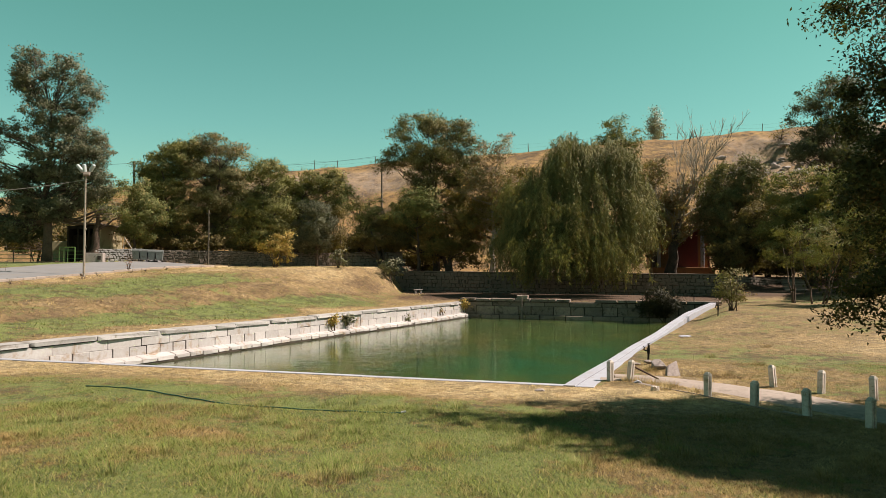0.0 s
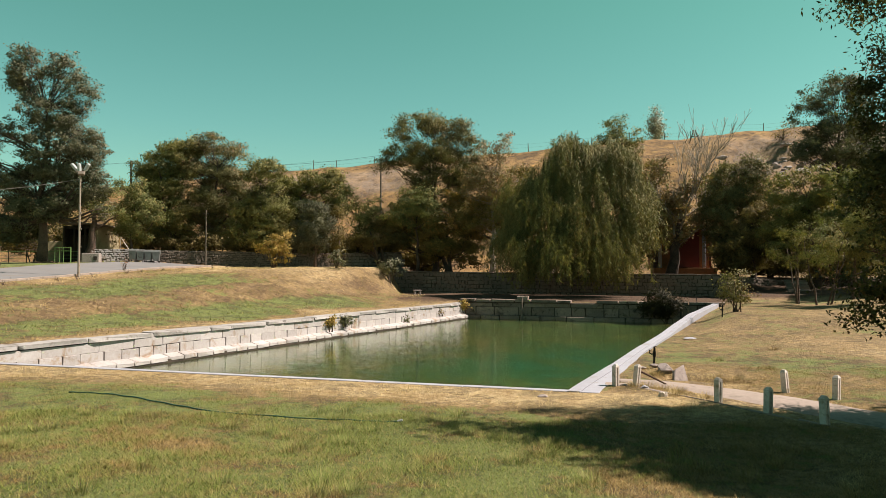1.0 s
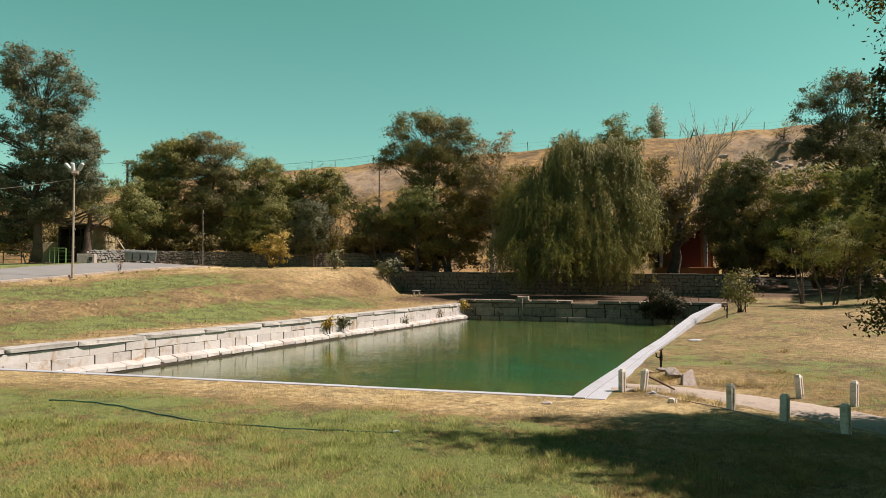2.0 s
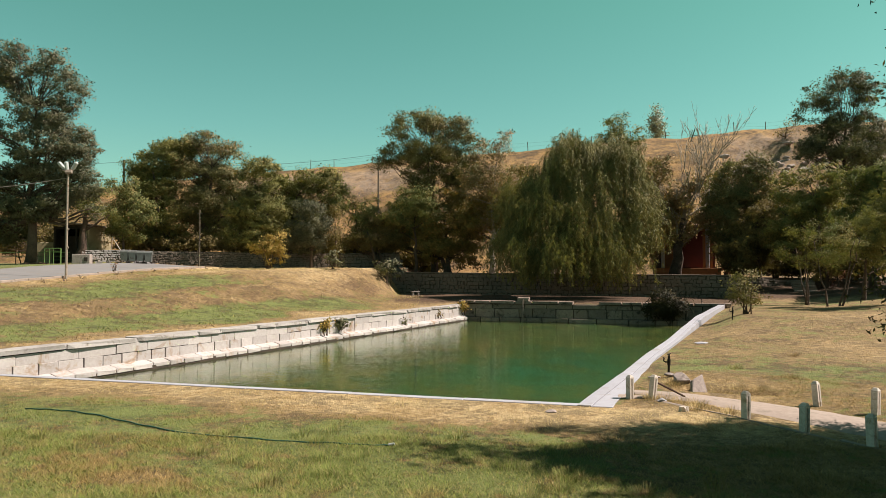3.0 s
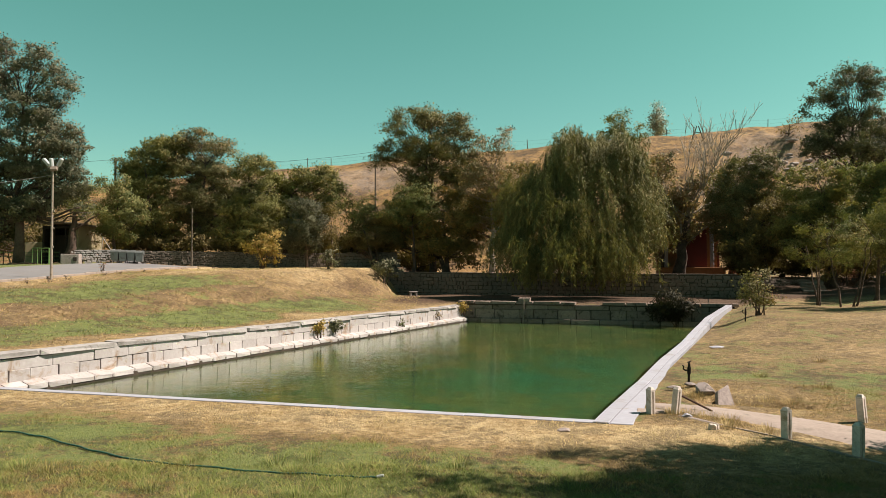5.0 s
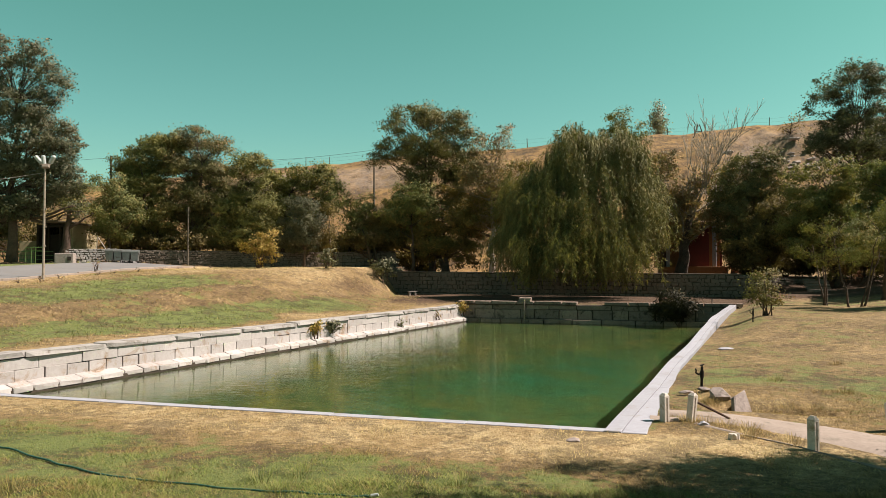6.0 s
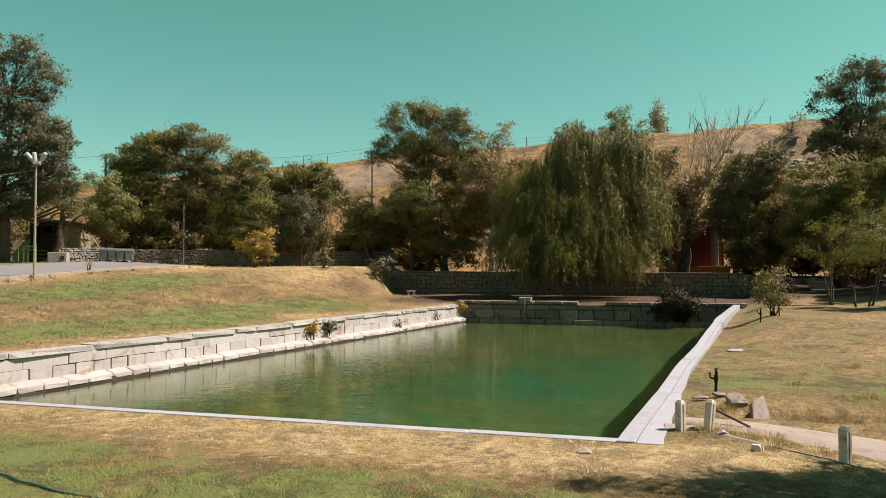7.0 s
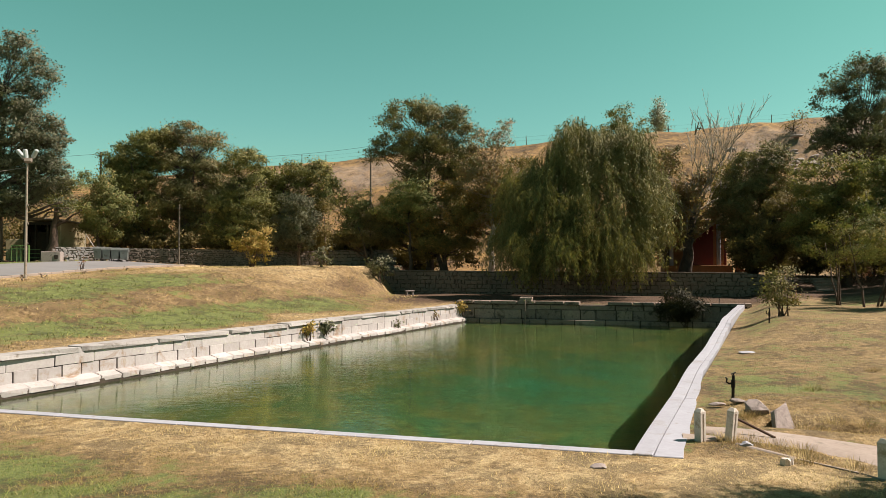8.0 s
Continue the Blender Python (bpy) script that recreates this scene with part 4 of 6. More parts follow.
edging = thing("path_edging", pose(0, 0, 0), "narrow broken concrete edging along the posts", "kerb", kind="structure")
pts = [(3.75, 16.35), (4.25, 15.5), (4.75, 14.9), (5.2, 13.98), (5.7, 13.0), (6.15, 12.0)]
for (x0, y0), (x1, y1) in zip(pts, pts[1:]):
    bm = bmesh.new()
    ln = math.hypot(x1 - x0, y1 - y0)
    box(bm, (ln - 0.02, 0.075, 0.12), pose((x0 + x1) / 2, (y0 + y1) / 2, gz((x0 + x1) / 2, (y0 + y1) / 2) - 0.044, 0, 0, math.degrees(math.atan2(y1 - y0, x1 - x0))), 0.02, 0.012)
    part("edging_stone", bm, M_PATH, edging)


def rock(name, place, size, label, seed, m=Matrix(), mat=None):
    """A field stone: a broken, faceted lump."""
    rnd = random.Random(seed)
    bm = bmesh.new()
    bmesh.ops.create_icosphere(bm, subdivisions=2, radius=1.0)
    planes = [(Vector((rnd.uniform(-1, 1), rnd.uniform(-1, 1), rnd.uniform(-0.6, 1))).normalized(), rnd.uniform(0.55, 0.8)) for _ in range(9)]
    for v in bm.verts:
        for nrm, d in planes:
            over = v.co.dot(nrm) - d
            if over > 0:
                v.co -= nrm * over
        v.co += v.co.normalized() * 0.06 * noise.noise(v.co * 2.3 + Vector((seed, 0, 0)))
        v.co = Vector((v.co.x * size[0], v.co.y * size[1], v.co.z * size[2]))
    ob = part(name, bm, mat or M_ROCK)
    ob.matrix_world = Matrix.Translation(place) @ m
    return tagged(ob, label, "rock")


rock("boulder", (4.92, 18.40, 0.02), (0.26, 0.22, 0.17), "pale field stone at the edge of a small gully", 3)
bm = bmesh.new()
box(bm, (0.46, 0.12, 0.58), Matrix(), 0.02, 0.03)
for v in bm.verts:
    if v.co.z > 0 and v.co.x < 0:
        v.co.z -= 0.12
        v.co.x += 0.14
slab = part("leaning_slab", bm, M_ROCK)
slab.matrix_world = pose(5.10, 17.9, -0.10, -30, 4, 18)
tagged(slab, "tilted grey-brown stone slab beside the boulder", "rock")
rock("stone", (4.85, 19.05, 0.03), (0.16, 0.11, 0.05), "flat pale stone in the grass by the tap", 5)
rock("stone", (4.45, 19.0, -0.02), (0.2, 0.08, 0.04), "flat pale stone in the grass by the tap", 6)
rock("stone", (8.28, 27.2, -0.03), (0.32, 0.22, 0.05), "flat white stone lying in the lawn", 7, Matrix(), M_WHITE)
rock("stone", (1.5, 15.05, -0.09), (0.15, 0.10, 0.04), "flat pale stone lying in the grass", 8)
rock("stone", (3.86, 16.2, -0.08), (0.1, 0.08, 0.06), "small white stone by the path", 9, Matrix(), M_WHITE)

bm = bmesh.new()
rod(bm, (3.95, 16.85, 0.17), (4.42, 16.52, -0.06), 0.022, 0.02, 6)
bar = part("rusty_pipe", bm, M_RUST)
tagged(bar, "rusty iron pipe lying across the path's end", "pipe")


def tap_thing(x, y, h, label):
    """An iron standpipe with a tap and a hook-shaped spout."""
    z = gz(x, y)
    root = thing("garden_tap", pose(x, y, z, 0, 2, 0), label, "tap", "taps by the pool")
    bm = bmesh.new()
    rod(bm, (0, 0, -0.1), (0, 0, h * 0.92), 0.030, 0.030, 8)
    rod(bm, (0, 0, h * 0.45), (0, 0, h * 0.75), 0.042, 0.042, 8)
    part("pipe", bm, M_IRON, root)
    pts = [Vector((-0.02, 0, h * 0.62)), Vector((-0.08, 0, h * 0.60)), Vector((-0.13, 0, h * 0.66)), Vector((-0.12, 0, h * 0.78)), Vector((-0.15, 0, h * 0.83))]
    tubes_object("spout", [(pts, [0.02, 0.02, 0.018, 0.018, 0.016])], M_IRON, root)
    bm = bmesh.new()
    rod(bm, (0, 0, h * 0.92), (0, 0, h), 0.016, 0.016, 6)
    box(bm, (0.11, 0.025, 0.02), pose(0.0, 0, h, 0, -18, 20), 0.004)
    part("handle", bm, M_IRON, root)
    return root


tap_thing(4.95, 19.55, 0.50, "black iron garden tap standing in the grass")
tap_thing(12.1, 34.4, 0.60, "black iron garden tap near the rim's far end")

# the hose on the lawn
hp = [(-7.95, 14.2), (-7.6, 14.15), (-7.06, 14.03), (-6.43, 13.74), (-5.61, 13.22), (-5.13, 12.94), (-4.41, 12.64), (-3.3, 12.37), (-2.6, 12.2), (-2.02, 12.1), (-1.5, 12.0), (-1.18, 11.95)]
run = [Vector((x, y, gz(x, y) + (0.022 if k < 6 else 0.008 + 0.012 * math.sin(3.1 * k)))) for k, (x, y) in enumerate(hp)]
fine_run = []
for k in range(len(run) - 1):
    for t in range(5):
        fine_run.append(run[k].lerp(run[k + 1], t / 5) + Vector((0, 0.02 * math.sin(1.3 * (5 * k + t)), 0)))
fine_run.append(run[-1])
hose = thing("garden_hose", pose(0, 0, 0), "dark green garden hose lying across the lawn", "hose")
tubes_object("tube", [(fine_run, [0.014] * len(fine_run))], M_HOSE, hose, "", 7)
bm = bmesh.new()
rod(bm, (-1.18, 11.95, gz(-1.18, 11.95) + 0.02), (-1.10, 11.94, gz(-1.18, 11.95) + 0.04), 0.02, 0.016, 8)
part("fitting", bm, M_LAMP, hose, "pale plastic hose end")


# ---------------------------------------------------------------- along the road
LX, LY = -26.42, 46.8
lz = gz(LX, LY)
lamp = thing("street_lamp", pose(LX, LY, lz), "tall grey lamp post with three white floodlight heads", "street lamp")
bm = bmesh.new()
rod(bm, (0, 0, -0.4), (0, 0, 7.2), 0.085, 0.055, 10)
part("pole", bm, M_POLE, lamp)
bm = bmesh.new()
rod(bm, (-0.35, 0, 7.1), (0.35, 0, 7.1), 0.03, 0.03, 6)
part("bracket", bm, M_POLE, lamp)
for ang, tip in ((-38, (-0.42, 0)), (36, (0.40, 0.1)), (0, (0.0, -0.15))):
    bm = bmesh.new()
    box(bm, (0.20, 0.26, 0.58), pose(tip[0], tip[1], 7.42 if ang else 7.36, 12, ang, 0), 0.05)
    part("lamp_head", bm, M_LAMP, lamp, "white floodlight head")
bm = bmesh.new()
box(bm, (0.42, 0.22, 0.26), pose(0.15, -0.15, 6.98, -25, 0, 10), 0.03)
part("floodlight", bm, M_ROOF, lamp, "brownish floodlight box under the heads")
for z in (2.0, 3.2, 4.3):
    bm = bmesh.new()
    box(bm, (0.1, 0.05, 0.12), pose(0.09, 0, z), 0.01)
    part("cleat", bm, M_POLE, lamp)

cable = tubes_object("overhead_cable", [(bend((-26.42, 46.8, lz + 6.6), (-47.9, 41.2, 8.9), -1.3, 0, 14), [0.018] * 15)], M_CABLE_PALE)
tagged(cable, "grey cable slung from the lamp post", "cable")
wire = tubes_object("power_line", [(bend((-37.04, 75.35, 14.4), (-7.7, 83, 16.8), -1.0, 0, 16), [0.014] * 17), (bend((-37.04, 75.35, 14.4), (-65, 69, 14.8), -1.0, 0, 10), [0.014] * 11)], M_WIRE)
tagged(wire, "thin power line between wooden poles", "cable")


def pole_thing(x, y, z0, z1, r, label, mat, arm=0.0):
    root = thing("utility_pole", pose(x, y, z0), label, "pole")
    bm = bmesh.new()
    rod(bm, (0, 0, -0.4), (0, 0, z1 - z0), r, r * 0.7, 8)
    part("pole", bm, mat, root)
    if arm:
        bm = bmesh.new()
        box(bm, (arm, 0.08, 0.08), pose(0, 0, z1 - z0 - 0.35), 0.01)
        part("crossarm", bm, mat, root)
    return root


pole_thing(-37.04, 75.35, gz(-37.04, 75.35), 14.6, 0.16, "grey wooden power pole among the trees", M_WOODPOLE, 1.0)
pole_thing(-25.04, 65.95, gz(-25.04, 65.95), 8.3, 0.09, "thin grey pole beside the road wall", M_WOODPOLE, 0.5)
pole_thing(-9.77, 77.4, gz(-9.77, 77.4), 14.4, 0.12, "dark wooden pole behind the big tree", M_WOODPOLE)


def dumpster():
    z = 0.0
    root = thing("rubbish_container", pose(-30.9, 63.6, gz(-30.9, 63.6) + 0.06, 0, 0, 10), "galvanised steel rubbish container with grey-green lid", "rubbish container", "containers beside the road")
    bm = bmesh.new()
    vs = box(bm, (0.62, 0.8, 0.78), pose(0, 0, 0.56))
    for v in vs:
        if v.co.z < 0.3:
            v.co.x *= 0.82
            v.co.y *= 0.8
    part("body", bm, M_GALV, root)
    bm = bmesh.new()
    bmesh.ops.create_cone(bm, cap_ends=True, segments=14, radius1=0.41, radius2=0.41, depth=0.66, matrix=pose(0, 0, 0.95, 0, 90, 0) @ Matrix.Diagonal((0.5, 1, 1, 1)))
    lid = part("lid", bm, M_GALV, root)
    for sx in (-0.24, 0.24):
        for sy in (-0.28, 0.28):
            bm = bmesh.new()
            rod(bm, (sx - 0.03, sy, 0.08), (sx + 0.03, sy, 0.08), 0.08, 0.08, 10)
            part("wheel", bm, M_IRON, root, "black caster")
    for sx in (-0.33, 0.33):
        bm = bmesh.new()
        rod(bm, (sx, -0.3, 0.82), (sx, 0.3, 0.82), 0.02, 0.02, 6)
        part("handle", bm, M_GALV, lid)
    return root


d0 = dumpster()
for k in (1, 2, 3):
    copy_thing(d0, pose(-30.9 + 0.64 * k, 63.6 + 0.18 * k, gz(-30.9 + 0.64 * k, 63.6 + 0.18 * k) + 0.06, 0, 0, 10 + 2 * k))


def house():
    x, y = -35.9, 66.4
    z = gz(x, y) - 0.2
    h = 6.85 - z
    root = thing("house", pose(x, y, z, 0, 0, -2), "small cream plastered shed with a dark open front", "house")
    # dark front panel and dark left wall stand in for the open front's shade
    for name, size, at, mat in (("side_wall", (0.2, 4.0, h), (-0.1, 2.0, h / 2), M_PLASTER), ("side_wall", (0.2, 4.0, h), (-3.3, 2.0, h / 2), M_DARKWOOD), ("back_wall", (3.0, 0.2, h), (-1.7, 3.9, h / 2), M_PLASTER), ("shade_panel", (3.0, 0.08, h - 0.9), (-1.7, 0.7, (h - 0.9) / 2), M_DARKWOOD), ("lintel", (3.1, 0.14, 0.25), (-1.75, 0.1, h - 0.16), M_DARKWOOD)):
        bm = bmesh.new()
        box(bm, size, pose(*at), 0.015)
        part(name, bm, mat, root)
    bm = bmesh.new()
    box(bm, (4.0, 4.8, 0.14), pose(-1.65, 1.9, h + 0.12, -2, 2, 0), 0.02)
    part("roof", bm, M_ROOF, root)
    for px in (-2.3, -1.2):
        bm = bmesh.new()
        box(bm, (0.14, 0.14, h), pose(px, 0.1, h / 2), 0.01)
        part("front_post", bm, M_DARKWOOD, root)
    return root


house()
bm = bmesh.new()
box(bm, (2.6, 0.25, 2.2), Matrix(), 0.03)
gw = part("garden_wall", bm, M_PLASTER)
gw.matrix_world = pose(-40.6, 68.4, gz(-40.6, 68.4) + 0.95, 0, 0, 14)
tagged(gw, "pale plastered garden wall behind the trees", "wall")

planter = thing("brick_planter", pose(-34.1, 62.3, gz(-34.1, 62.3), 0, 0, 14), "low concrete block planter with a square hole", "planter")
bm = bmesh.new()
box(bm, (1.45, 0.9, 0.95), pose(0, 0, 0.35), 0.03, 0.02)
part("box", bm, M_ROCK, planter)
# the hole is a dark block on the face, standing for its shade
bm = bmesh.new()
box(bm, (0.28, 0.06, 0.34), pose(0.42, -0.455, 0.38))
part("hole", bm, M_DARKWOOD, planter)

rail = thing("green_rail", pose(-36.3, 61.5, gz(-36.3, 61.5), 0, 0, 6) @ Matrix.Diagonal((0.8, 1, 1, 1)), "light green painted tubular steel railing", "railing")
for x in (-0.85, -0.62, 0.1, 0.62, 0.85):
    bm = bmesh.new()
    rod(bm, (x, 0.5 if abs(x) == 0.62 else 0, -0.1), (x, 0.5 if abs(x) == 0.62 else 0, 1.35), 0.03, 0.03, 6)
    part("upright", bm, M_GREENPAINT, rail)
for z in (1.35, 1.1):
    bm = bmesh.new()
    rod(bm, (-0.85, 0, z), (0.85, 0, z), 0.03, 0.03, 6)
    part("crossbar", bm, M_GREENPAINT, rail)
bm = bmesh.new()
rod(bm, (-0.62, 0.5, 1.35), (0.62, 0.5, 1.35), 0.03, 0.03, 6)
part("crossbar", bm, M_GREENPAINT, rail)

fence = thing("park_fence", pose(-41.2, 64.1, gz(-41.2, 64.1)), "low green wire fence with dark posts", "fence")
for k in range(6):
    bm = bmesh.new()
    rod(bm, (-3.5 + 1.7 * k, 0, -0.1), (-3.5 + 1.7 * k, 0, 1.15), 0.04, 0.04, 6)
    part("post", bm, M_DARKWOOD, fence)
for z in (0.35, 0.7, 1.05):
    bm = bmesh.new()
    rod(bm, (-3.5, 0, z), (5.0, 0, z), 0.025, 0.025, 5)
    part("wire", bm, M_GREENPAINT, fence)

for k, (x, y, s) in enumerate(((-36.5, 60.0, 0.9), (-37.5, 59.6, 0.6))):
    rock("soil_heap", (x, y, gz(x, y) + 0.02), (s, 0.5, 0.14), "low heap of reddish soil at the roadside", 30 + k, Matrix(), M_SOIL)
bm = bmesh.new()
rod(bm, (0, 0, -0.1), (0.1, 0, 1.5), 0.035, 0.03, 6)
rod(bm, (0.1, 0, 1.4), (1.0, 0.1, 0.0), 0.03, 0.03, 6)
prop = part("propped_post", bm, M_POST)
prop.matrix_world = pose(-32.9, 65.0, 4.25, 0, 0, 0)
tagged(prop, "pale leaning wooden post with a strut on the wall", "post")
bm = bmesh.new()
rod(bm, (0, 0, -0.1), (0.25, 0, 1.0), 0.012, 0.01, 6)
rod(bm, (0.25, 0, 1.0), (0.1, 0, 1.9), 0.01, 0.006, 6)
stake = part("bent_stake", bm, M_WOODPOLE)
stake.matrix_world = pose(-31.6, 46.2, gz(-31.6, 46.2))
tagged(stake, "thin bent stake at the road's edge", "stake")

# ---------------------------------------------------------------- beyond the pool
def porch():
    x, y = 23.0, 74.2
    z = gz(23.0, 72.0)
    root = thing("porch_building", pose(x, y, z, 0, 0, -8), "small building with dark red door, white pillar and ochre plinth", "building")
    bm = bmesh.new()
    box(bm, (6.2, 3.0, 1.0), pose(-0.6, 0.0, 0.35), 0.02)
    part("plinth", bm, M_ORANGE, root)
    bm = bmesh.new()
    box(bm, (6.0, 3.6, 4.6), pose(-0.7, 2.4, 3.1), 0.02)
    part("wall", bm, M_ORANGE, root)
    bm = bmesh.new()
    box(bm, (2.2, 0.14, 3.9), pose(0.05, 0.56, 2.85), 0.02)
    part("door", bm, M_REDDOOR, root, "dark red door")
    for px in (1.35, -3.0):
        bm = bmesh.new()
        box(bm, (0.34, 0.34, 4.2), pose(px, -0.9, 2.95), 0.03)
        part("pillar", bm, M_WHITE, root, "white pillar")
    bm = bmesh.new()
    box(bm, (0.10, 0.6, 2.4), pose(2.1, -0.2, 2.0), 0.01)
    part("shutter", bm, M_REDDOOR, root)
    bm = bmesh.new()
    box(bm, (7.0, 6.0, 0.3), pose(-0.7, 1.6, 5.3, 4, 0, 0), 0.03)
    part("roof", bm, M_ROOF, root)
    for k in range(4):
        bm = bmesh.new()
        box(bm, (1.3, 0.34, 0.22), pose(2.9 + 0.34 * k, -1.0, 0.75 - 0.2 * k, 0, 0, 90), 0.02)
        part("step", bm, M_ORANGE, root)
    return root


porch()
steps = thing("garden_steps", pose(26.7, 58.6, gz(26.7, 58.3), 0, 0, -14), "worn stone steps climbing beside the retaining wall", "steps")
for k in range(5):
    bm = bmesh.new()
    box(bm, (1.7, 0.5, 0.2), pose(0.3, 0.42 * k, 0.04 + 0.2 * k), 0.03, 0.03)
    part("step", bm, M_RUBBLE, steps)

bench = thing("stone_bench", pose(-4.8, 65.4, gz(-4.8, 65.4), 0, 0, 20), "small pale stone bench below the retaining wall", "bench")
bm = bmesh.new()
box(bm, (0.8, 0.35, 0.09), pose(0, 0, 0.37), 0.02)
part("seat", bm, M_ROCK, bench)
for sx in (-0.25, 0.25):
    bm = bmesh.new()
    box(bm, (0.15, 0.3, 0.40), pose(sx, 0, 0.14), 0.02)
    part("leg", bm, M_ROCK, bench)

fx, fy = 4.3, 56.35
spring = thing("spring_pipe", pose(fx, fy, 0.26, 0, 0, -16), "iron outlet pipe on a stone at the far wall", "pipe")
bm = bmesh.new()
box(bm, (0.9, 0.5, 0.28), pose(0, 0.1, 0.12), 0.03, 0.02)
part("stone", bm, M_OLDBLOCK, spring)
bm = bmesh.new()
rod(bm, (0.0, -0.3, 0.15), (0, -0.3, -1.85), 0.05, 0.05, 8)
part("pipe", bm, M_OLDBLOCK, spring)
bm = bmesh.new()
rod(bm, (0, 0, -0.8), (0, 0, 0.45), 0.05, 0.045, 8)
sp = part("standpipe", bm, M_OLDBLOCK)
sp.matrix_world = pose(16.9, 53.0, 0.1)
tagged(sp, "short grey standpipe by the far wall", "pipe")

# fence along the hill's crest
hill_fence = thing("hill_fence", pose(0, 0, 0), "sparse post and wire fence along the hill's crest", "fence")
tops = []
for k in range(24):
    x = -34 + 5.6 * k + 0.8 * math.sin(2.3 * k)
    y = 122.5 - 0.05 * x
    z = gz(x, y)
    h = 1.4 + 0.25 * math.sin(1.9 * k)
    bm = bmesh.new()
    rod(bm, (x, y, z - 0.3), (x + 0.08 * math.sin(3 * k), y, z + h), 0.07, 0.055, 6)
    part("post", bm, M_WOODPOLE, hill_fence)
    tops.append(Vector((x, y, z + h - 0.2)))
tubes_object("wire", [(tops, [0.007] * len(tops)), ([p - Vector((0, 0, 0.6)) for p in tops], [0.007] * len(tops))], M_WIRE, hill_fence)
# a trestle on the hill
bm = bmesh.new()
for dx in (-0.9, 0.9):
    rod(bm, (dx, 0, -0.2), (dx * 0.15, 0, 2.1), 0.10, 0.08, 6)
rod(bm, (-0.5, 0, 1.0), (0.5, 0, 1.0), 0.07, 0.07, 6)
tr = part("trestle", bm, M_WOODPOLE)
tr.matrix_world = pose(37.7, 117.5, gz(37.7, 117.5))
tagged(tr, "dark wooden trestle standing on the hillside", "trestle")

# bare rock breaking out of the hillside
rnd = random.Random(23)
for k in range(48):
    x = 38.0 + 0.37 * k + rnd.uniform(-0.5, 0.5)
    y = rnd.uniform(103.5, 109.5) - 0.05 * x
    w = rnd.uniform(0.4, 1.1)
    rock("rock_outcrop", (x, y, gz(x, y) + 0.05), (w, rnd.uniform(0.4, 0.8), rnd.uniform(0.25, 0.5)), "grey weathered rock outcrop on the dry hillside", 200 + k, pose(0, 0, 0, 0, rnd.uniform(-8, 8), rnd.uniform(-30, 30)))["group"] = "rocks on the hillside"

# ---------------------------------------------------------------- trees
def crown(seed, mid, radii, count, share=0.36, floor=-0.85):
    return random_clumps(np.random.default_rng(seed), mid, [1.2 * r for r in radii], int(1.5 * count), 0.82 * share, floor)


def foot(x, y):
    return (x, y, gz(x, y))


def tree_of(seed, x, y, trunk_r, mat, label, lobes, name="tree", leaf=0.20, size=0.125, density=165, pad=1.15, stems=1, twigs=1, bark=None):
    """A tree whose crown is made of lobes (x, z, half width, half height) round its trunk's plane, each broken into pads of leaves."""
    rng = np.random.default_rng(seed)
    z0 = gz(x, y)
    far = max(0.6, y / 72)
    clumps = []
    for lx, lz, rx, rz in lobes:
        ry = 0.35 * rx + 0.45 * min(rx, 3.0)
        n = int(np.clip(3.4 * (rx * ry + rx * rz + ry * rz) / (pad * pad), 7, 56))
        q = unit(rng.normal(size=(n, 3))) * rng.uniform(0.3, 1.0, (n, 1)) ** 0.5
        at = q * np.array([rx, ry, rz]) * 0.88 + np.array([lx, y + rng.uniform(-0.3, 0.3) * ry, lz])
        for p in at:
            s = pad * rng.uniform(0.6, 1.15) * min(1.0, 0.35 + 0.3 * min(rx, rz))
            clumps.append((p[0], p[1], max(p[2], z0 + 0.7), s, 0.9 * s, 0.62 * s))
    top = max(c[2] for c in clumps)
    mean = sum(c[0] for c in clumps) / len(clumps)
    return tree((x, y, z0), top - z0, trunk_r, clumps, leaf * far, density / far ** 2, mat, label, seed=seed, lean=(0.6 * (mean - x), 0), stems=stems, size=size * far, name=name, twigs=twigs, bark=bark, cluster=0.26 * far, limb_every=3)


# trees from the road round to the lawn's right-hand side
tree_of(1, -37.5, 60.4, 0.42, F_GREY, "tall grey-green tree with two ragged leaders", ((-39.4, 20.2, 1.9, 2.9), (-35.5, 19.9, 1.6, 2.2), (-33.9, 17.9, 1.4, 1.2), (-36.7, 16.3, 2.9, 1.8), (-36.6, 12.7, 4.3, 3.3), (-33.9, 13.3, 2.0, 1.9), (-38.0, 9.1, 4.0, 2.9), (-33.7, 10.0, 1.9, 2.4), (-41.7, 11.7, 3.7, 5.6), (-40.4, 6.2, 2.8, 1.6), (-32.1, 7.8, 0.9, 1.2), (-36.2, 8.0, 2.2, 1.5), (-38.8, 7.6, 2.4, 1.6)), twigs=2, leaf=0.22, size=0.14, density=120, pad=0.95)
tree_of(2, -35.2, 64, 0.5, F_BRIGHT, "small bright green tree with a leaning trunk", ((-34.2, 9.1, 1.9, 1.5), (-35.6, 9.8, 1.6, 1.2), (-33.2, 8.1, 1.0, 1.1)))
tree_of(3, -32.9, 67.2, 0.16, F_BRIGHT, "bushy yellow-green tree beside the shed", ((-32.6, 7.7, 2.0, 2.7), (-33.9, 10.3, 0.8, 1.2), (-32.2, 10.3, 0.9, 1.4), (-31.0, 7.4, 1.2, 2.1)))
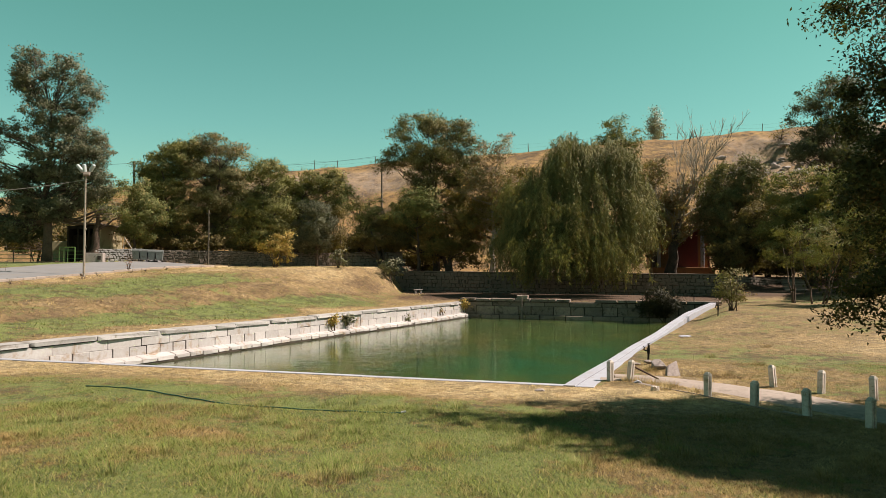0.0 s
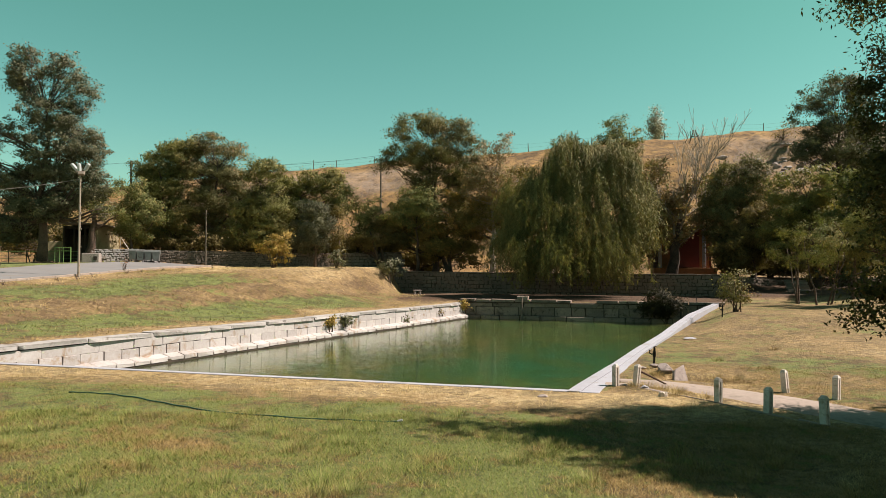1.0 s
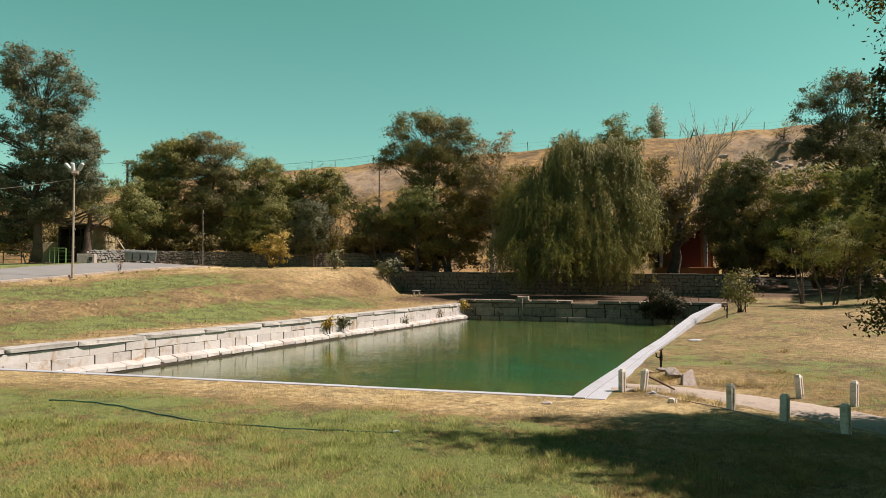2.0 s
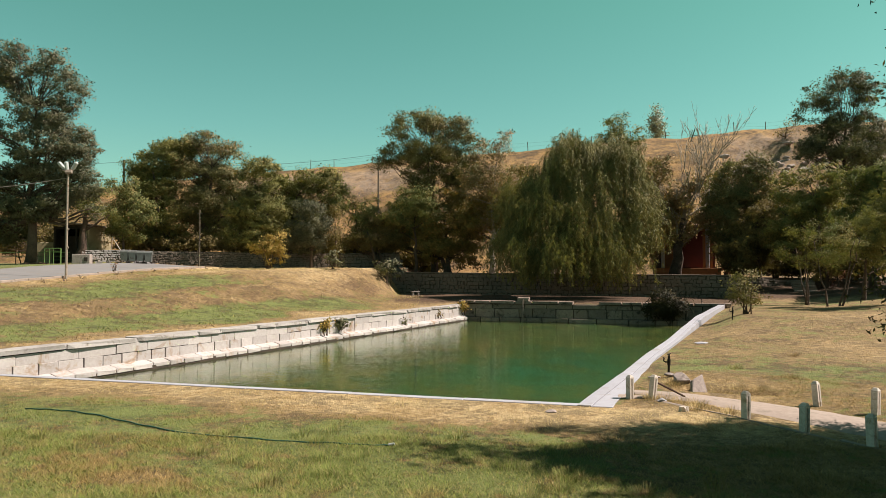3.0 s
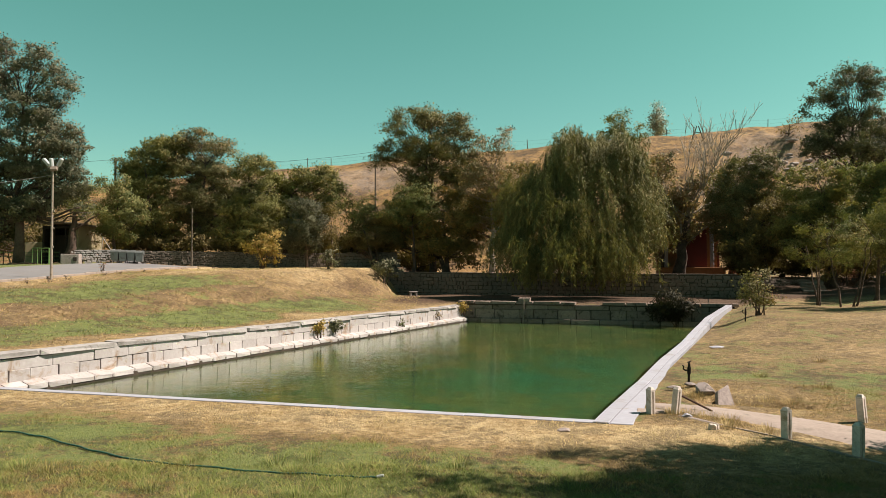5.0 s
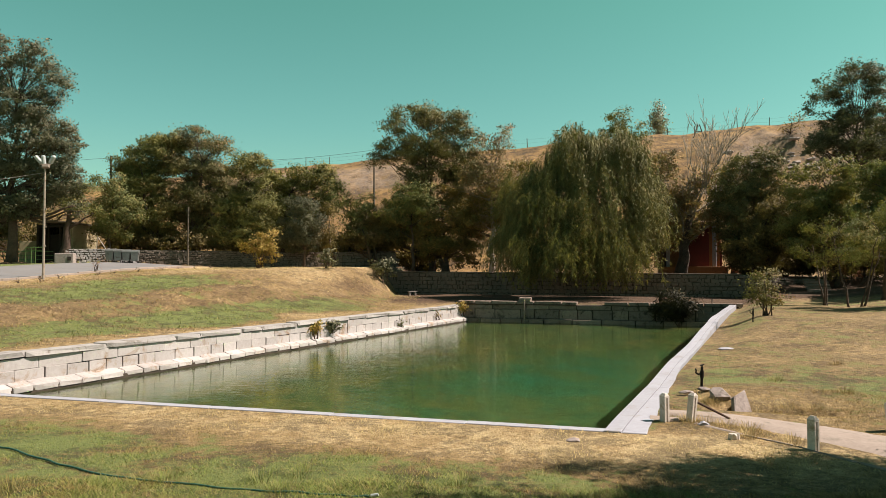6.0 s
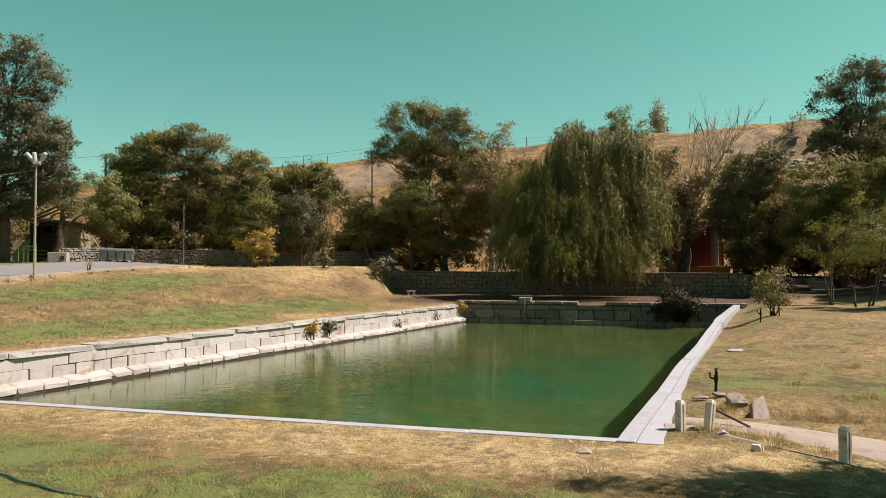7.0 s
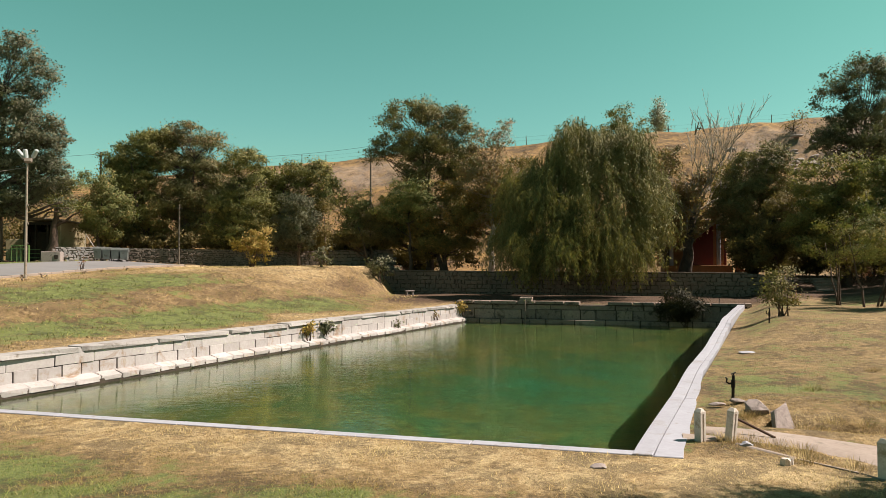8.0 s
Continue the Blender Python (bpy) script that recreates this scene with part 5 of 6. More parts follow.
tree_of(4, -31.8, 75, 0.4, F_GREEN, "broad green tree behind the road wall", ((-34.3, 13.8, 2.2, 1.9), (-31.2, 15.4, 2.3, 1.9), (-33.4, 10.4, 2.6, 2.2), (-35.5, 11.9, 1.4, 2.3), (-32.0, 12.6, 1.9, 1.6), (-31.2, 7.7, 2.3, 1.8), (-33.5, 7.1, 2.1, 2.0)), stems=2)
tree_of(5, -28.9, 76, 0.45, F_OLIVE, "broad olive-green tree with an uneven top", ((-28.2, 16.4, 2.7, 1.4), (-25.8, 15.6, 1.8, 1.2), (-29.3, 13.5, 2.7, 1.8), (-26.1, 12.7, 2.3, 1.9), (-28.9, 9.7, 2.7, 2.1), (-25.3, 9.8, 2.3, 1.8), (-27.3, 7.1, 2.7, 1.7)), stems=2)
tree_of(6, -20.7, 68.2, 0.25, F_GREEN, "low spreading green tree behind the road wall", ((-20.1, 11.8, 1.7, 1.7), (-21.2, 8.8, 2.1, 2.0), (-19.1, 8.5, 1.6, 2.4), (-21.8, 6.3, 2.4, 1.5), (-19.1, 5.8, 2.1, 1.6)))
tree_of(7, -18.4, 73, 0.3, F_GREEN, "broad rounded green tree behind the road wall", ((-18.8, 11.4, 2.3, 1.7), (-15.9, 11.8, 2.2, 1.6), (-17.6, 8.1, 2.8, 2.4), (-20.2, 7.8, 1.8, 2.7), (-14.6, 8.8, 1.4, 1.9), (-14.6, 11.9, 1.6, 1.3), (-13.4, 10.3, 1.5, 1.4)))
tree_of(8, -14.8, 67.5, 0.2, F_GREY, "dense egg-shaped grey-green evergreen", ((-14.9, 6.9, 1.9, 2.7), (-15.1, 5.5, 2.0, 1.6)), name="evergreen_tree")
tree_of(9, -12.7, 68.5, 0.16, F_DARK, "narrow dark evergreen beside the lighter one", ((-12.7, 7.3, 0.8, 2.1), (-12.8, 5.3, 1.0, 1.2)), name="evergreen_tree")
tree_of(10, -11.5, 72, 0.18, F_BRIGHT, "young bright green tree", ((-12.6, 9.5, 1.2, 1.1), (-12.4, 11.1, 0.6, 0.8), (-10.5, 8.7, 1.5, 1.3), (-10.5, 7.0, 1.8, 1.5)))
tree_of(11, -8.6, 71, 0.3, F_DARK, "dark low tree on the upper terrace", ((-10.9, 5.5, 2.0, 1.4), (-8.1, 6.2, 2.2, 2.0), (-9.2, 7.3, 1.4, 1.2)), stems=2)
tree_of(12, -3.4, 73.5, 0.5, F_OLIVE, "large broad-crowned olive-green tree", ((-8.9, 13.7, 1.1, 1.0), (-7.1, 17.5, 1.5, 1.4), (-4.0, 18.0, 2.2, 1.5), (-1.3, 17.3, 1.8, 1.4), (0.2, 15.3, 1.3, 2.1), (-3.8, 14.8, 3.1, 1.8), (-7.2, 14.8, 1.9, 1.3), (-0.8, 12.6, 2.1, 2.1), (-5.1, 11.9, 2.1, 1.5)), stems=3, twigs=3)
tree_of(13, -5.0, 70.5, 0.25, F_BRIGHT, "yellow-green tree below the large one", ((-5.4, 9.5, 2.0, 1.8), (-7.0, 8.4, 2.0, 1.9), (-4.1, 8.1, 1.6, 1.6)))
tree_of(14, -1.8, 72, 0.35, F_MIXED, "tree with green and yellowing leaves", ((-7.7, 6.2, 2.0, 1.8), (-4.4, 6.5, 2.4, 2.1), (-1.2, 8.7, 2.1, 2.5), (-0.4, 5.7, 2.0, 2.0), (-2.9, 5.1, 1.9, 1.5)), stems=2)
tree_of(15, 2.3, 69.2, 0.3, F_ORANGE, "thin tree with rust-brown leaves", ((1.9, 13.6, 1.5, 1.8), (3.4, 14.8, 1.1, 1.4), (1.4, 10.9, 1.9, 2.1), (3.6, 10.3, 2.0, 2.5), (4.8, 12.2, 1.0, 1.5), (2.4, 7.8, 2.0, 1.4)), bark=M_PALEBARK, twigs=4, density=70)
tree_of(16, 2.5, 71, 0.25, F_MIXED, "shady green tree with yellowing leaves", ((1.3, 7.9, 2.2, 1.9), (2.9, 7.6, 2.0, 2.0)))
tree_of(17, 21.4, 96, 0.25, F_GREEN, "green tree on the lower hillside", ((20.1, 22.6, 1.4, 1.2), (22.3, 20.9, 1.5, 1.2), (19.5, 20.6, 1.8, 1.2), (21.4, 19.3, 2.3, 1.4)))
tree_of(18, 34.9, 131, 0.2, F_POPLAR, "slim grey-green poplar on the hilltop", ((34.9, 32.5, 0.6, 1.0), (34.9, 31.3, 0.95, 1.3), (34.9, 29.7, 1.2, 1.5), (34.9, 28.0, 1.2, 1.5)), name="poplar_tree", density=420, pad=0.75)
tree_of(19, 48.3, 109, 0.14, F_ORANGE, "lone thin tree on the hillside", ((48.8, 24.2, 1.3, 0.9), (49.6, 25.2, 0.8, 0.6), (47.9, 23.1, 0.7, 0.5)), twigs=3, density=60)
tree_of(20, 24.8, 67, 0.35, F_OLIVE, "dense green tree above the retaining wall", ((26.0, 11.8, 2.0, 1.7), (23.8, 11.2, 1.3, 1.5), (26.9, 9.7, 2.1, 1.7), (24.8, 8.6, 2.6, 2.1), (24.3, 6.4, 1.8, 2.2)), stems=2)
tree_of(21, 25.7, 64.4, 0.3, F_DARK, "dark green low tree beside the steps", ((25.7, 5.5, 2.2, 2.1), (23.7, 4.0, 1.7, 1.3), (26.9, 7.4, 1.8, 1.8), (24.7, 3.5, 2.0, 1.2)))
tree_of(22, 35.9, 69, 0.45, F_GREY, "tall open tree with layered branches", ((36.3, 20.7, 1.9, 1.1), (34.1, 19.3, 1.9, 1.3), (38.0, 19.3, 1.7, 1.5), (32.4, 17.8, 1.2, 1.0), (34.6, 16.5, 2.0, 1.5), (38.0, 16.3, 2.0, 1.6), (33.0, 14.4, 1.8, 1.5), (35.8, 13.9, 2.4, 1.7), (38.8, 13.7, 1.8, 1.9)), twigs=2)
tree_of(23, 29.2, 60, 0.3, F_GREEN, "spreading feathery green tree", ((27.1, 10.2, 1.8, 1.0), (29.3, 10.8, 1.8, 1.0), (27.0, 7.8, 2.2, 1.8), (29.7, 8.2, 2.2, 1.8), (26.1, 5.2, 1.9, 1.7)))
tree_of(24, 31.4, 57, 0.3, F_BRIGHT, "bright feathery green tree", ((30.0, 9.8, 1.8, 1.1), (32.0, 9.4, 1.8, 1.6), (30.7, 7.0, 2.1, 1.8), (33.2, 7.2, 2.2, 2.6), (32.4, 10.2, 2.0, 1.3)))
tree_of(25, 21.2, 46, 0.1, F_GREEN, "slim multi-stemmed green tree on the lawn", ((21.0, 4.9, 1.3, 0.8), (21.9, 3.9, 1.5, 0.9), (20.5, 3.7, 1.0, 0.8)), stems=3, leaf=0.17, size=0.085, density=190)
tree_of(26, 21.1, 43, 0.1, F_BRIGHT, "slim multi-stemmed bright green tree on the lawn", ((21.1, 5.1, 1.2, 0.8), (21.7, 3.9, 1.4, 0.8), (20.8, 3.3, 1.0, 0.5)), stems=3, leaf=0.17, size=0.085, density=190)
tree_of(27, 25.2, 47.5, 0.16, F_GREEN, "feathery green tree on the slope", ((25.4, 4.3, 1.4, 1.1), (26.6, 5.3, 1.6, 1.4), (25.9, 3.2, 1.2, 0.7)), leaf=0.17, size=0.085, density=190)
tree_of(28, 24.4, 41, 0.25, F_GREEN, "green tree at the lawn's edge", ((24.5, 6.1, 1.8, 1.8), (23.3, 4.6, 1.5, 1.4), (25.1, 4.0, 1.5, 1.2)), leaf=0.17, size=0.085, density=190)
tree_of(29, 27.5, 77, 0.3, F_GREEN, "green tree behind the steps", ((26.4, 11.2, 1.7, 2.0), (27.2, 8.8, 1.8, 2.2), (27.8, 5.8, 1.8, 2.0)))
tree_of(30, 19.7, 74, 0.3, F_DARK, "dark tree behind the willow", ((19.4, 12.8, 1.3, 1.5), (18.5, 10.3, 2.0, 2.3), (20.2, 7.1, 2.1, 2.5)))
tree_of(31, 6.5, 77, 0.3, F_MIXED, "yellowing tree behind the willow", ((5.9, 12.8, 1.8, 1.6), (7.1, 10.4, 2.4, 2.7), (5.3, 7.4, 2.4, 2.4)))
# 32, 33 and 39: added mostly out of view to dapple the lawn with shade
tree_of(32, 33.5, 50, 0.25, F_GREEN, "green tree at the edge of the lawn", ((32.5, 7.0, 2.7, 2.3), (30.7, 5.5, 1.9, 1.7), (33.9, 4.7, 2.7, 1.9), (31.9, 9.2, 1.9, 1.5)), leaf=0.4, size=0.26, density=44)
tree_of(33, 35.8, 56, 0.25, F_GREEN, "shady green tree beyond the lawn", ((34.3, 8.8, 2.1, 2.1), (36.3, 6.3, 2.6, 2.6), (34.2, 5.0, 2.1, 1.7)), leaf=0.4, size=0.26, density=44)
tree_of(34, -13.2, 74.5, 0.12, F_DARK, "low dark bush below the trees", ((-15.0, 3.6, 2.3, 1.2), (-12.1, 3.6, 2.3, 1.2), (-9.7, 3.6, 2.1, 1.2)), name="bushy_tree", stems=3, leaf=0.27, size=0.17, density=84)
tree_of(35, -4.1, 78.5, 0.12, F_DARK, "low dark bush below the trees", ((-7.8, 3.5, 2.5, 1.1), (-5.0, 3.7, 2.5, 1.2)), name="bushy_tree", stems=3, leaf=0.27, size=0.17, density=84)
tree_of(36, 26.3, 67, 0.12, F_DARK, "low dark bush below the trees", ((24.7, 3.0, 1.8, 0.9), (27.2, 3.1, 2.3, 1.1), (30.3, 3.2, 2.3, 1.2)), name="bushy_tree", stems=3, leaf=0.27, size=0.17, density=84)
tree_of(37, 30.5, 60, 0.12, F_DARK, "low dark bush below the trees", ((28.7, 3.0, 2.0, 1.1), (31.4, 3.1, 2.1, 1.2), (33.6, 3.3, 2.0, 1.3)), name="bushy_tree", stems=3, leaf=0.27, size=0.17, density=84)
tree_of(38, -49.5, 78, 0.12, F_DARK, "dark bush behind the shed", ((-51.5, 6.1, 3.0, 1.6), (-48.0, 5.9, 2.2, 1.3), (-44.5, 6.4, 2.2, 1.5)), name="bushy_tree", stems=3, leaf=0.27, size=0.17, density=84)
tree_of(39, 32.3, 52, 0.25, F_GREEN, "leafy green tree shading the lawn", ((29.1, 5.4, 2.0, 1.4), (31.2, 6.4, 2.8, 2.4), (30.4, 4.1, 2.4, 1.2), (33.5, 4.8, 2.4, 2.0)), stems=2, leaf=0.36, size=0.24, density=52)
tree_of(40, -40.3, 70, 0.15, F_DARK, "bushy undergrowth tree in the shade", ((-40.0, 7.1, 2.0, 1.3), (-47.7, 6.5, 2.2, 1.6), (-36.6, 6.0, 1.3, 1.2)), name="bushy_tree", stems=3, leaf=0.27, size=0.17, density=84)
tree_of(41, -30.6, 75, 0.15, F_DARK, "bushy undergrowth tree in the shade", ((-31.2, 5.3, 3.5, 1.6), (-34.8, 5.6, 2.3, 1.6), (-26.7, 5.1, 2.7, 1.4)), name="bushy_tree", stems=3, leaf=0.27, size=0.17, density=84)
tree_of(42, -21.3, 78, 0.15, F_DARK, "bushy undergrowth tree in the shade", ((-23.8, 5.2, 3.0, 1.6), (-18.8, 5.7, 3.7, 1.8), (-13.9, 5.0, 2.4, 1.5)), name="bushy_tree", stems=3, leaf=0.27, size=0.17, density=84)
tree_of(43, -5.2, 77, 0.15, F_DARK, "bushy undergrowth tree in the shade", ((-7.6, 4.4, 3.0, 1.6), (-3.4, 4.5, 2.4, 1.7), (0.0, 3.6, 1.5, 1.1)), name="bushy_tree", stems=3, leaf=0.27, size=0.17, density=84)
tree_of(44, 11.0, 70, 0.15, F_DARK, "bushy undergrowth tree in the shade", ((6.8, 4.1, 2.2, 1.9), (10.6, 5.2, 3.2, 3.0), (15.0, 5.2, 3.0, 3.0)), name="bushy_tree", stems=3, leaf=0.27, size=0.17, density=84)
tree_of(45, 28.7, 68, 0.15, F_DARK, "bushy undergrowth tree in the shade", ((26.2, 4.6, 3.2, 2.1), (30.3, 4.6, 3.2, 2.3), (32.9, 7.2, 2.6, 2.6)), name="bushy_tree", stems=3, leaf=0.27, size=0.17, density=84)
tree_of(46, 33.6, 64, 0.15, F_DARK, "bushy undergrowth tree in the shade", ((32.2, 4.5, 3.0, 2.2), (35.6, 4.9, 3.0, 2.7), (34.7, 8.8, 3.0, 2.5), (38.4, 5.4, 2.5, 3.0)), name="bushy_tree", stems=3, leaf=0.27, size=0.17, density=84)


# unseen trees, added behind and beside the path to screen sky from the lawn
for k, (px, py, hgt) in enumerate(((27, 13, 11), (26, 5, 12), (24, -4, 13), (19, -12, 12), (9, -17, 13), (-2, -18, 12), (-13, -17, 13), (-24, -12, 12), (-31, -2, 12))):
    tree_of(60 + k, px, py, 0.3, F_GREEN, "unseen park tree added to screen sky light from the lawn", ((px, hgt - 3.0, 3.4, 2.6), (px - 2.4, hgt - 6.0, 3.2, 2.6), (px + 2.4, hgt - 6.2, 3.2, 2.6), (px, hgt - 8.0, 3.6, 2.2)), leaf=0.8, size=0.6, density=7)


# two more out of view, added to block the eastern sky
for k, (px, py) in enumerate(((19.5, 8.5), (18.0, 1.0))):
    tree_of(75 + k, px, py, 0.35, F_ACACIA, "unseen dense acacia added to screen sky light beside the lawn", ((px, 9.6, 3.4, 2.4), (px - 2.0, 6.6, 3.4, 2.4), (px + 2.2, 6.4, 3.2, 2.4), (px, 3.8, 3.6, 2.0)), name="acacia_tree", leaf=0.7, size=0.5, density=12)


# the near tree, whose boughs hang over the lawn
def near_tree():
    base = foot(12.4, 11.6)
    # crown unseen, set by the lawn's shadow; rear lobes added to screen sky
    high = [(11.3, 11.5, 7.4, 3.2, 2.3, 2.6), (9.9, 12.1, 8.0, 2.0, 1.3, 1.4), (12.4, 9.5, 7.8, 3.0, 1.9, 2.4), (14.0, 12.0, 7.6, 2.6, 2.4, 2.6), (11.7, 10.4, 9.6, 2.3, 1.8, 1.2), (13.0, 8.2, 6.0, 2.4, 1.6, 1.8), (9.6, 12.3, 9.6, 1.7, 0.9, 0.9), (7.4, 12.1, 9.4, 1.3, 0.6, 0.6), (8.3, 11.7, 8.6, 1.2, 0.8, 0.6), (13.9, 6.6, 7.4, 2.6, 1.9, 2.2), (12.0, 8.1, 8.6, 2.0, 1.2, 1.2)]
    cl = []
    for k, (x, y, z, rx, ry, rz) in enumerate(high):
        cl += crown(300 + k, (x, y, z), (rx, ry, rz), 15 if rx > 1.5 else 8, 0.42, -0.8)
    root = tree(base, 9.5, 0.3, cl, 0.24, 230, F_ACACIA, "leafy acacia with boughs hanging over the lawn", seed=39, size=0.12, cluster=0.24, sub=12, twigs=1, name="acacia_tree", limb_every=3)
    rng, rnd = np.random.default_rng(38), random.Random(38)
    hang = [(7.62, 13.14, 2.21, 0.78, 0.78, 0.39), (8.49, 13.45, 2.69, 0.87, 0.87, 0.58), (7.73, 13.77, 7.63, 0.58, 0.68, 0.48), (8.28, 13.47, 5.8, 0.97, 1.16, 0.78), (8.28, 13.56, 4.82, 0.97, 1.16, 0.78), (8.49, 13.16, 3.86, 1.07, 1.16, 0.78)]
    hang += [(7.81, 13.6, 6.29, 0.45, 0.45, 0.40), (7.76, 13.8, 5.40, 0.55, 0.55, 0.50), (7.68, 13.4, 4.51, 0.50, 0.50, 0.50), (7.90, 13.9, 3.80, 0.50, 0.50, 0.50), (7.76, 13.5, 3.01, 0.50, 0.50, 0.50), (7.70, 13.6, 2.26, 0.50, 0.50, 0.45), (7.16, 13.5, 1.74, 0.50, 0.50, 0.22), (7.86, 13.8, 1.65, 0.55, 0.55, 0.30), (7.89, 13.5, 7.03, 0.50, 0.50, 0.40)]
    hang = [(c[0] - base[0], c[1] - base[1], c[2] - base[2], *c[3:]) for c in hang]
    runs = [(bend((-0.4, 0.2, 6.0), c[:3], 0.5, 0.12, 6, rnd), [0.06, 0.05, 0.04, 0.03, 0.022, 0.015, 0.008]) for c in hang]
    tubes_object("bough", runs, M_BARK, root, "", 5)
    at, out = clump_points(rng, hang, 1500, 0.2, 14)
    quads_object("bough_leaves", leaf_quads(rng, at, 0.095, 0.045), F_ACACIA, root, "", out)
    return root


near_tree()


# the willow
def willow():
    rng = np.random.default_rng(77)
    rnd = random.Random(77)
    x, y = 7.09, 66.42
    z = gz(x, y)
    root = thing("willow_tree", pose(x, y, z), "large weeping willow with hanging green curtains", "tree")
    cx, cy = 9.6 - x, -3.0
    runs, leaves = [], []
    trunk = bend((0, 0, -0.4), (1.4, 0.2, 7.2), 0, 0.22, 7, rnd)
    runs.append((trunk, [0.75, 0.62, 0.55, 0.5, 0.45, 0.38, 0.3, 0.24]))
    for k in range(26):
        ang = 2 * math.pi * k / 26 + rnd.uniform(-0.2, 0.2)
        far = rnd.uniform(0.35, 0.95)
        end = Vector((cx + 5.6 * far * math.cos(ang), cy + 4.2 * far * math.sin(ang), (13.6 - 5.6 * far ** 2 + rnd.uniform(-0.8, 0.6)) - z))
        limb = bend(trunk[rnd.randint(3, 7)], end, 0.8, 0.25, 6, rnd)
        runs.append((limb, [0.22, 0.18, 0.14, 0.11, 0.08, 0.06, 0.03]))
    tubes_object("trunk", runs, M_BARK, root)
    lobes = ((11.2, 66.5, 11.2, 4.2, 3.2, 4.0, 620), (9.4, 66.5, 13.0, 2.5, 2.2, 2.3, 260), (13.2, 66.0, 12.6, 2.4, 2.2, 2.4, 260), (15.8, 66.4, 8.8, 1.6, 1.6, 3.2, 190), (14.9, 65.0, 6.5, 2.1, 1.7, 3.0, 220), (4.6, 66.8, 8.7, 1.9, 1.8, 2.9, 220),
             (4.0, 65.5, 5.4, 1.5, 1.4, 2.6, 150), (6.7, 65.0, 7.4, 2.3, 1.8, 3.6, 280), (10.1, 64.3, 6.5, 3.0, 1.8, 3.6, 230), (12.5, 64.3, 4.6, 2.2, 1.5, 2.6, 90), (8.1, 64.5, 4.2, 2.5, 1.5, 2.5, 90), (7.2, 66.6, 10.6, 2.2, 2.0, 2.6, 180), (10.2, 65.0, 9.6, 2.0, 1.5, 2.2, 160), (14.2, 65.2, 9.6, 1.6, 1.4, 2.6, 150), (9.0, 62.8, 4.0, 3.4, 1.0, 2.4, 80), (12.8, 62.2, 3.6, 2.4, 0.9, 2.2, 80), (5.6, 63.8, 3.8, 2.2, 0.9, 2.4, 60), (7.5, 65.4, 3.3, 3.2, 0.9, 1.5, 170), (11.6, 65.2, 3.1, 2.8, 0.9, 1.5, 160))
    parts_ = []
    for lx, ly, lz_, rx, ry, rz, n in lobes:
        near = (ly - 7.2) / (ly - 3.0)
        lx, ly, lz_, rx, ry, rz = lx * near, ly - 4.2, 2.5 + (lz_ - 2.5) * near, rx * near, ry * near, rz * near
        k = int(n / 4.5)
        q = unit(rng.normal(size=(k, 3)))
        q[:, 2] = np.abs(q[:, 2])
        rad = rng.uniform(0.45, 1.0, (k, 1)) ** 0.5
        heads = q * rad * np.array([rx, ry, rz]) + np.array([lx - x, ly - y, lz_ - z]) + rng.normal(size=(k, 3)) * np.array([0.3, 0.3, 0.35])
        parts_.append(np.repeat(heads, 6, 0) + rng.normal(size=(6 * k, 3)) * np.array([0.26, 0.26, 0.3]))
    start = np.concatenate(parts_)
    for s in start:
        edge = min(1.0, math.hypot((s[0] - cx) / 6.5, (s[1] - cy) / 4.5))
        drop = rng.uniform(0.7, 1.9) + 1.8 * edge * rng.uniform(0.1, 1.0)
        if rng.random() < 0.35:
            drop *= 0.5
        low = 0.7 - z + rng.uniform(0, 1.8) if rng.random() < 0.6 else 2.0 - z + rng.uniform(0, 3)
        drop = max(0.8, min(drop, s[2] - low))
        k = int(drop * 19) + 3
        t = np.sort(rng.uniform(0, 1, k))
        out = np.array([(s[0] - cx) * 0.09, (s[1] - cy) * 0.12]) * rng.uniform(0.3, 1.4)
        px = s[0] + out[0] * np.sin(t * 1.8) + rng.normal(size=k) * 0.05
        py = s[1] + out[1] * np.sin(t * 1.8) + rng.normal(size=k) * 0.05
        leaves.append(np.stack([px, py, s[2] - drop * t], 1))
    at = np.concatenate(leaves)
    down = np.tile(np.array([[0, 0, -1.0]]), (len(at), 1))
    quads_object("crown", leaf_tips(rng, at, 0.42, 0.088, down, 0.55), F_WILLOW, root, "", unit((at - np.array([cx, cy, 6.0])) * np.array([1, 1.2, 0.7])) * 0.9)
    return root


willow()


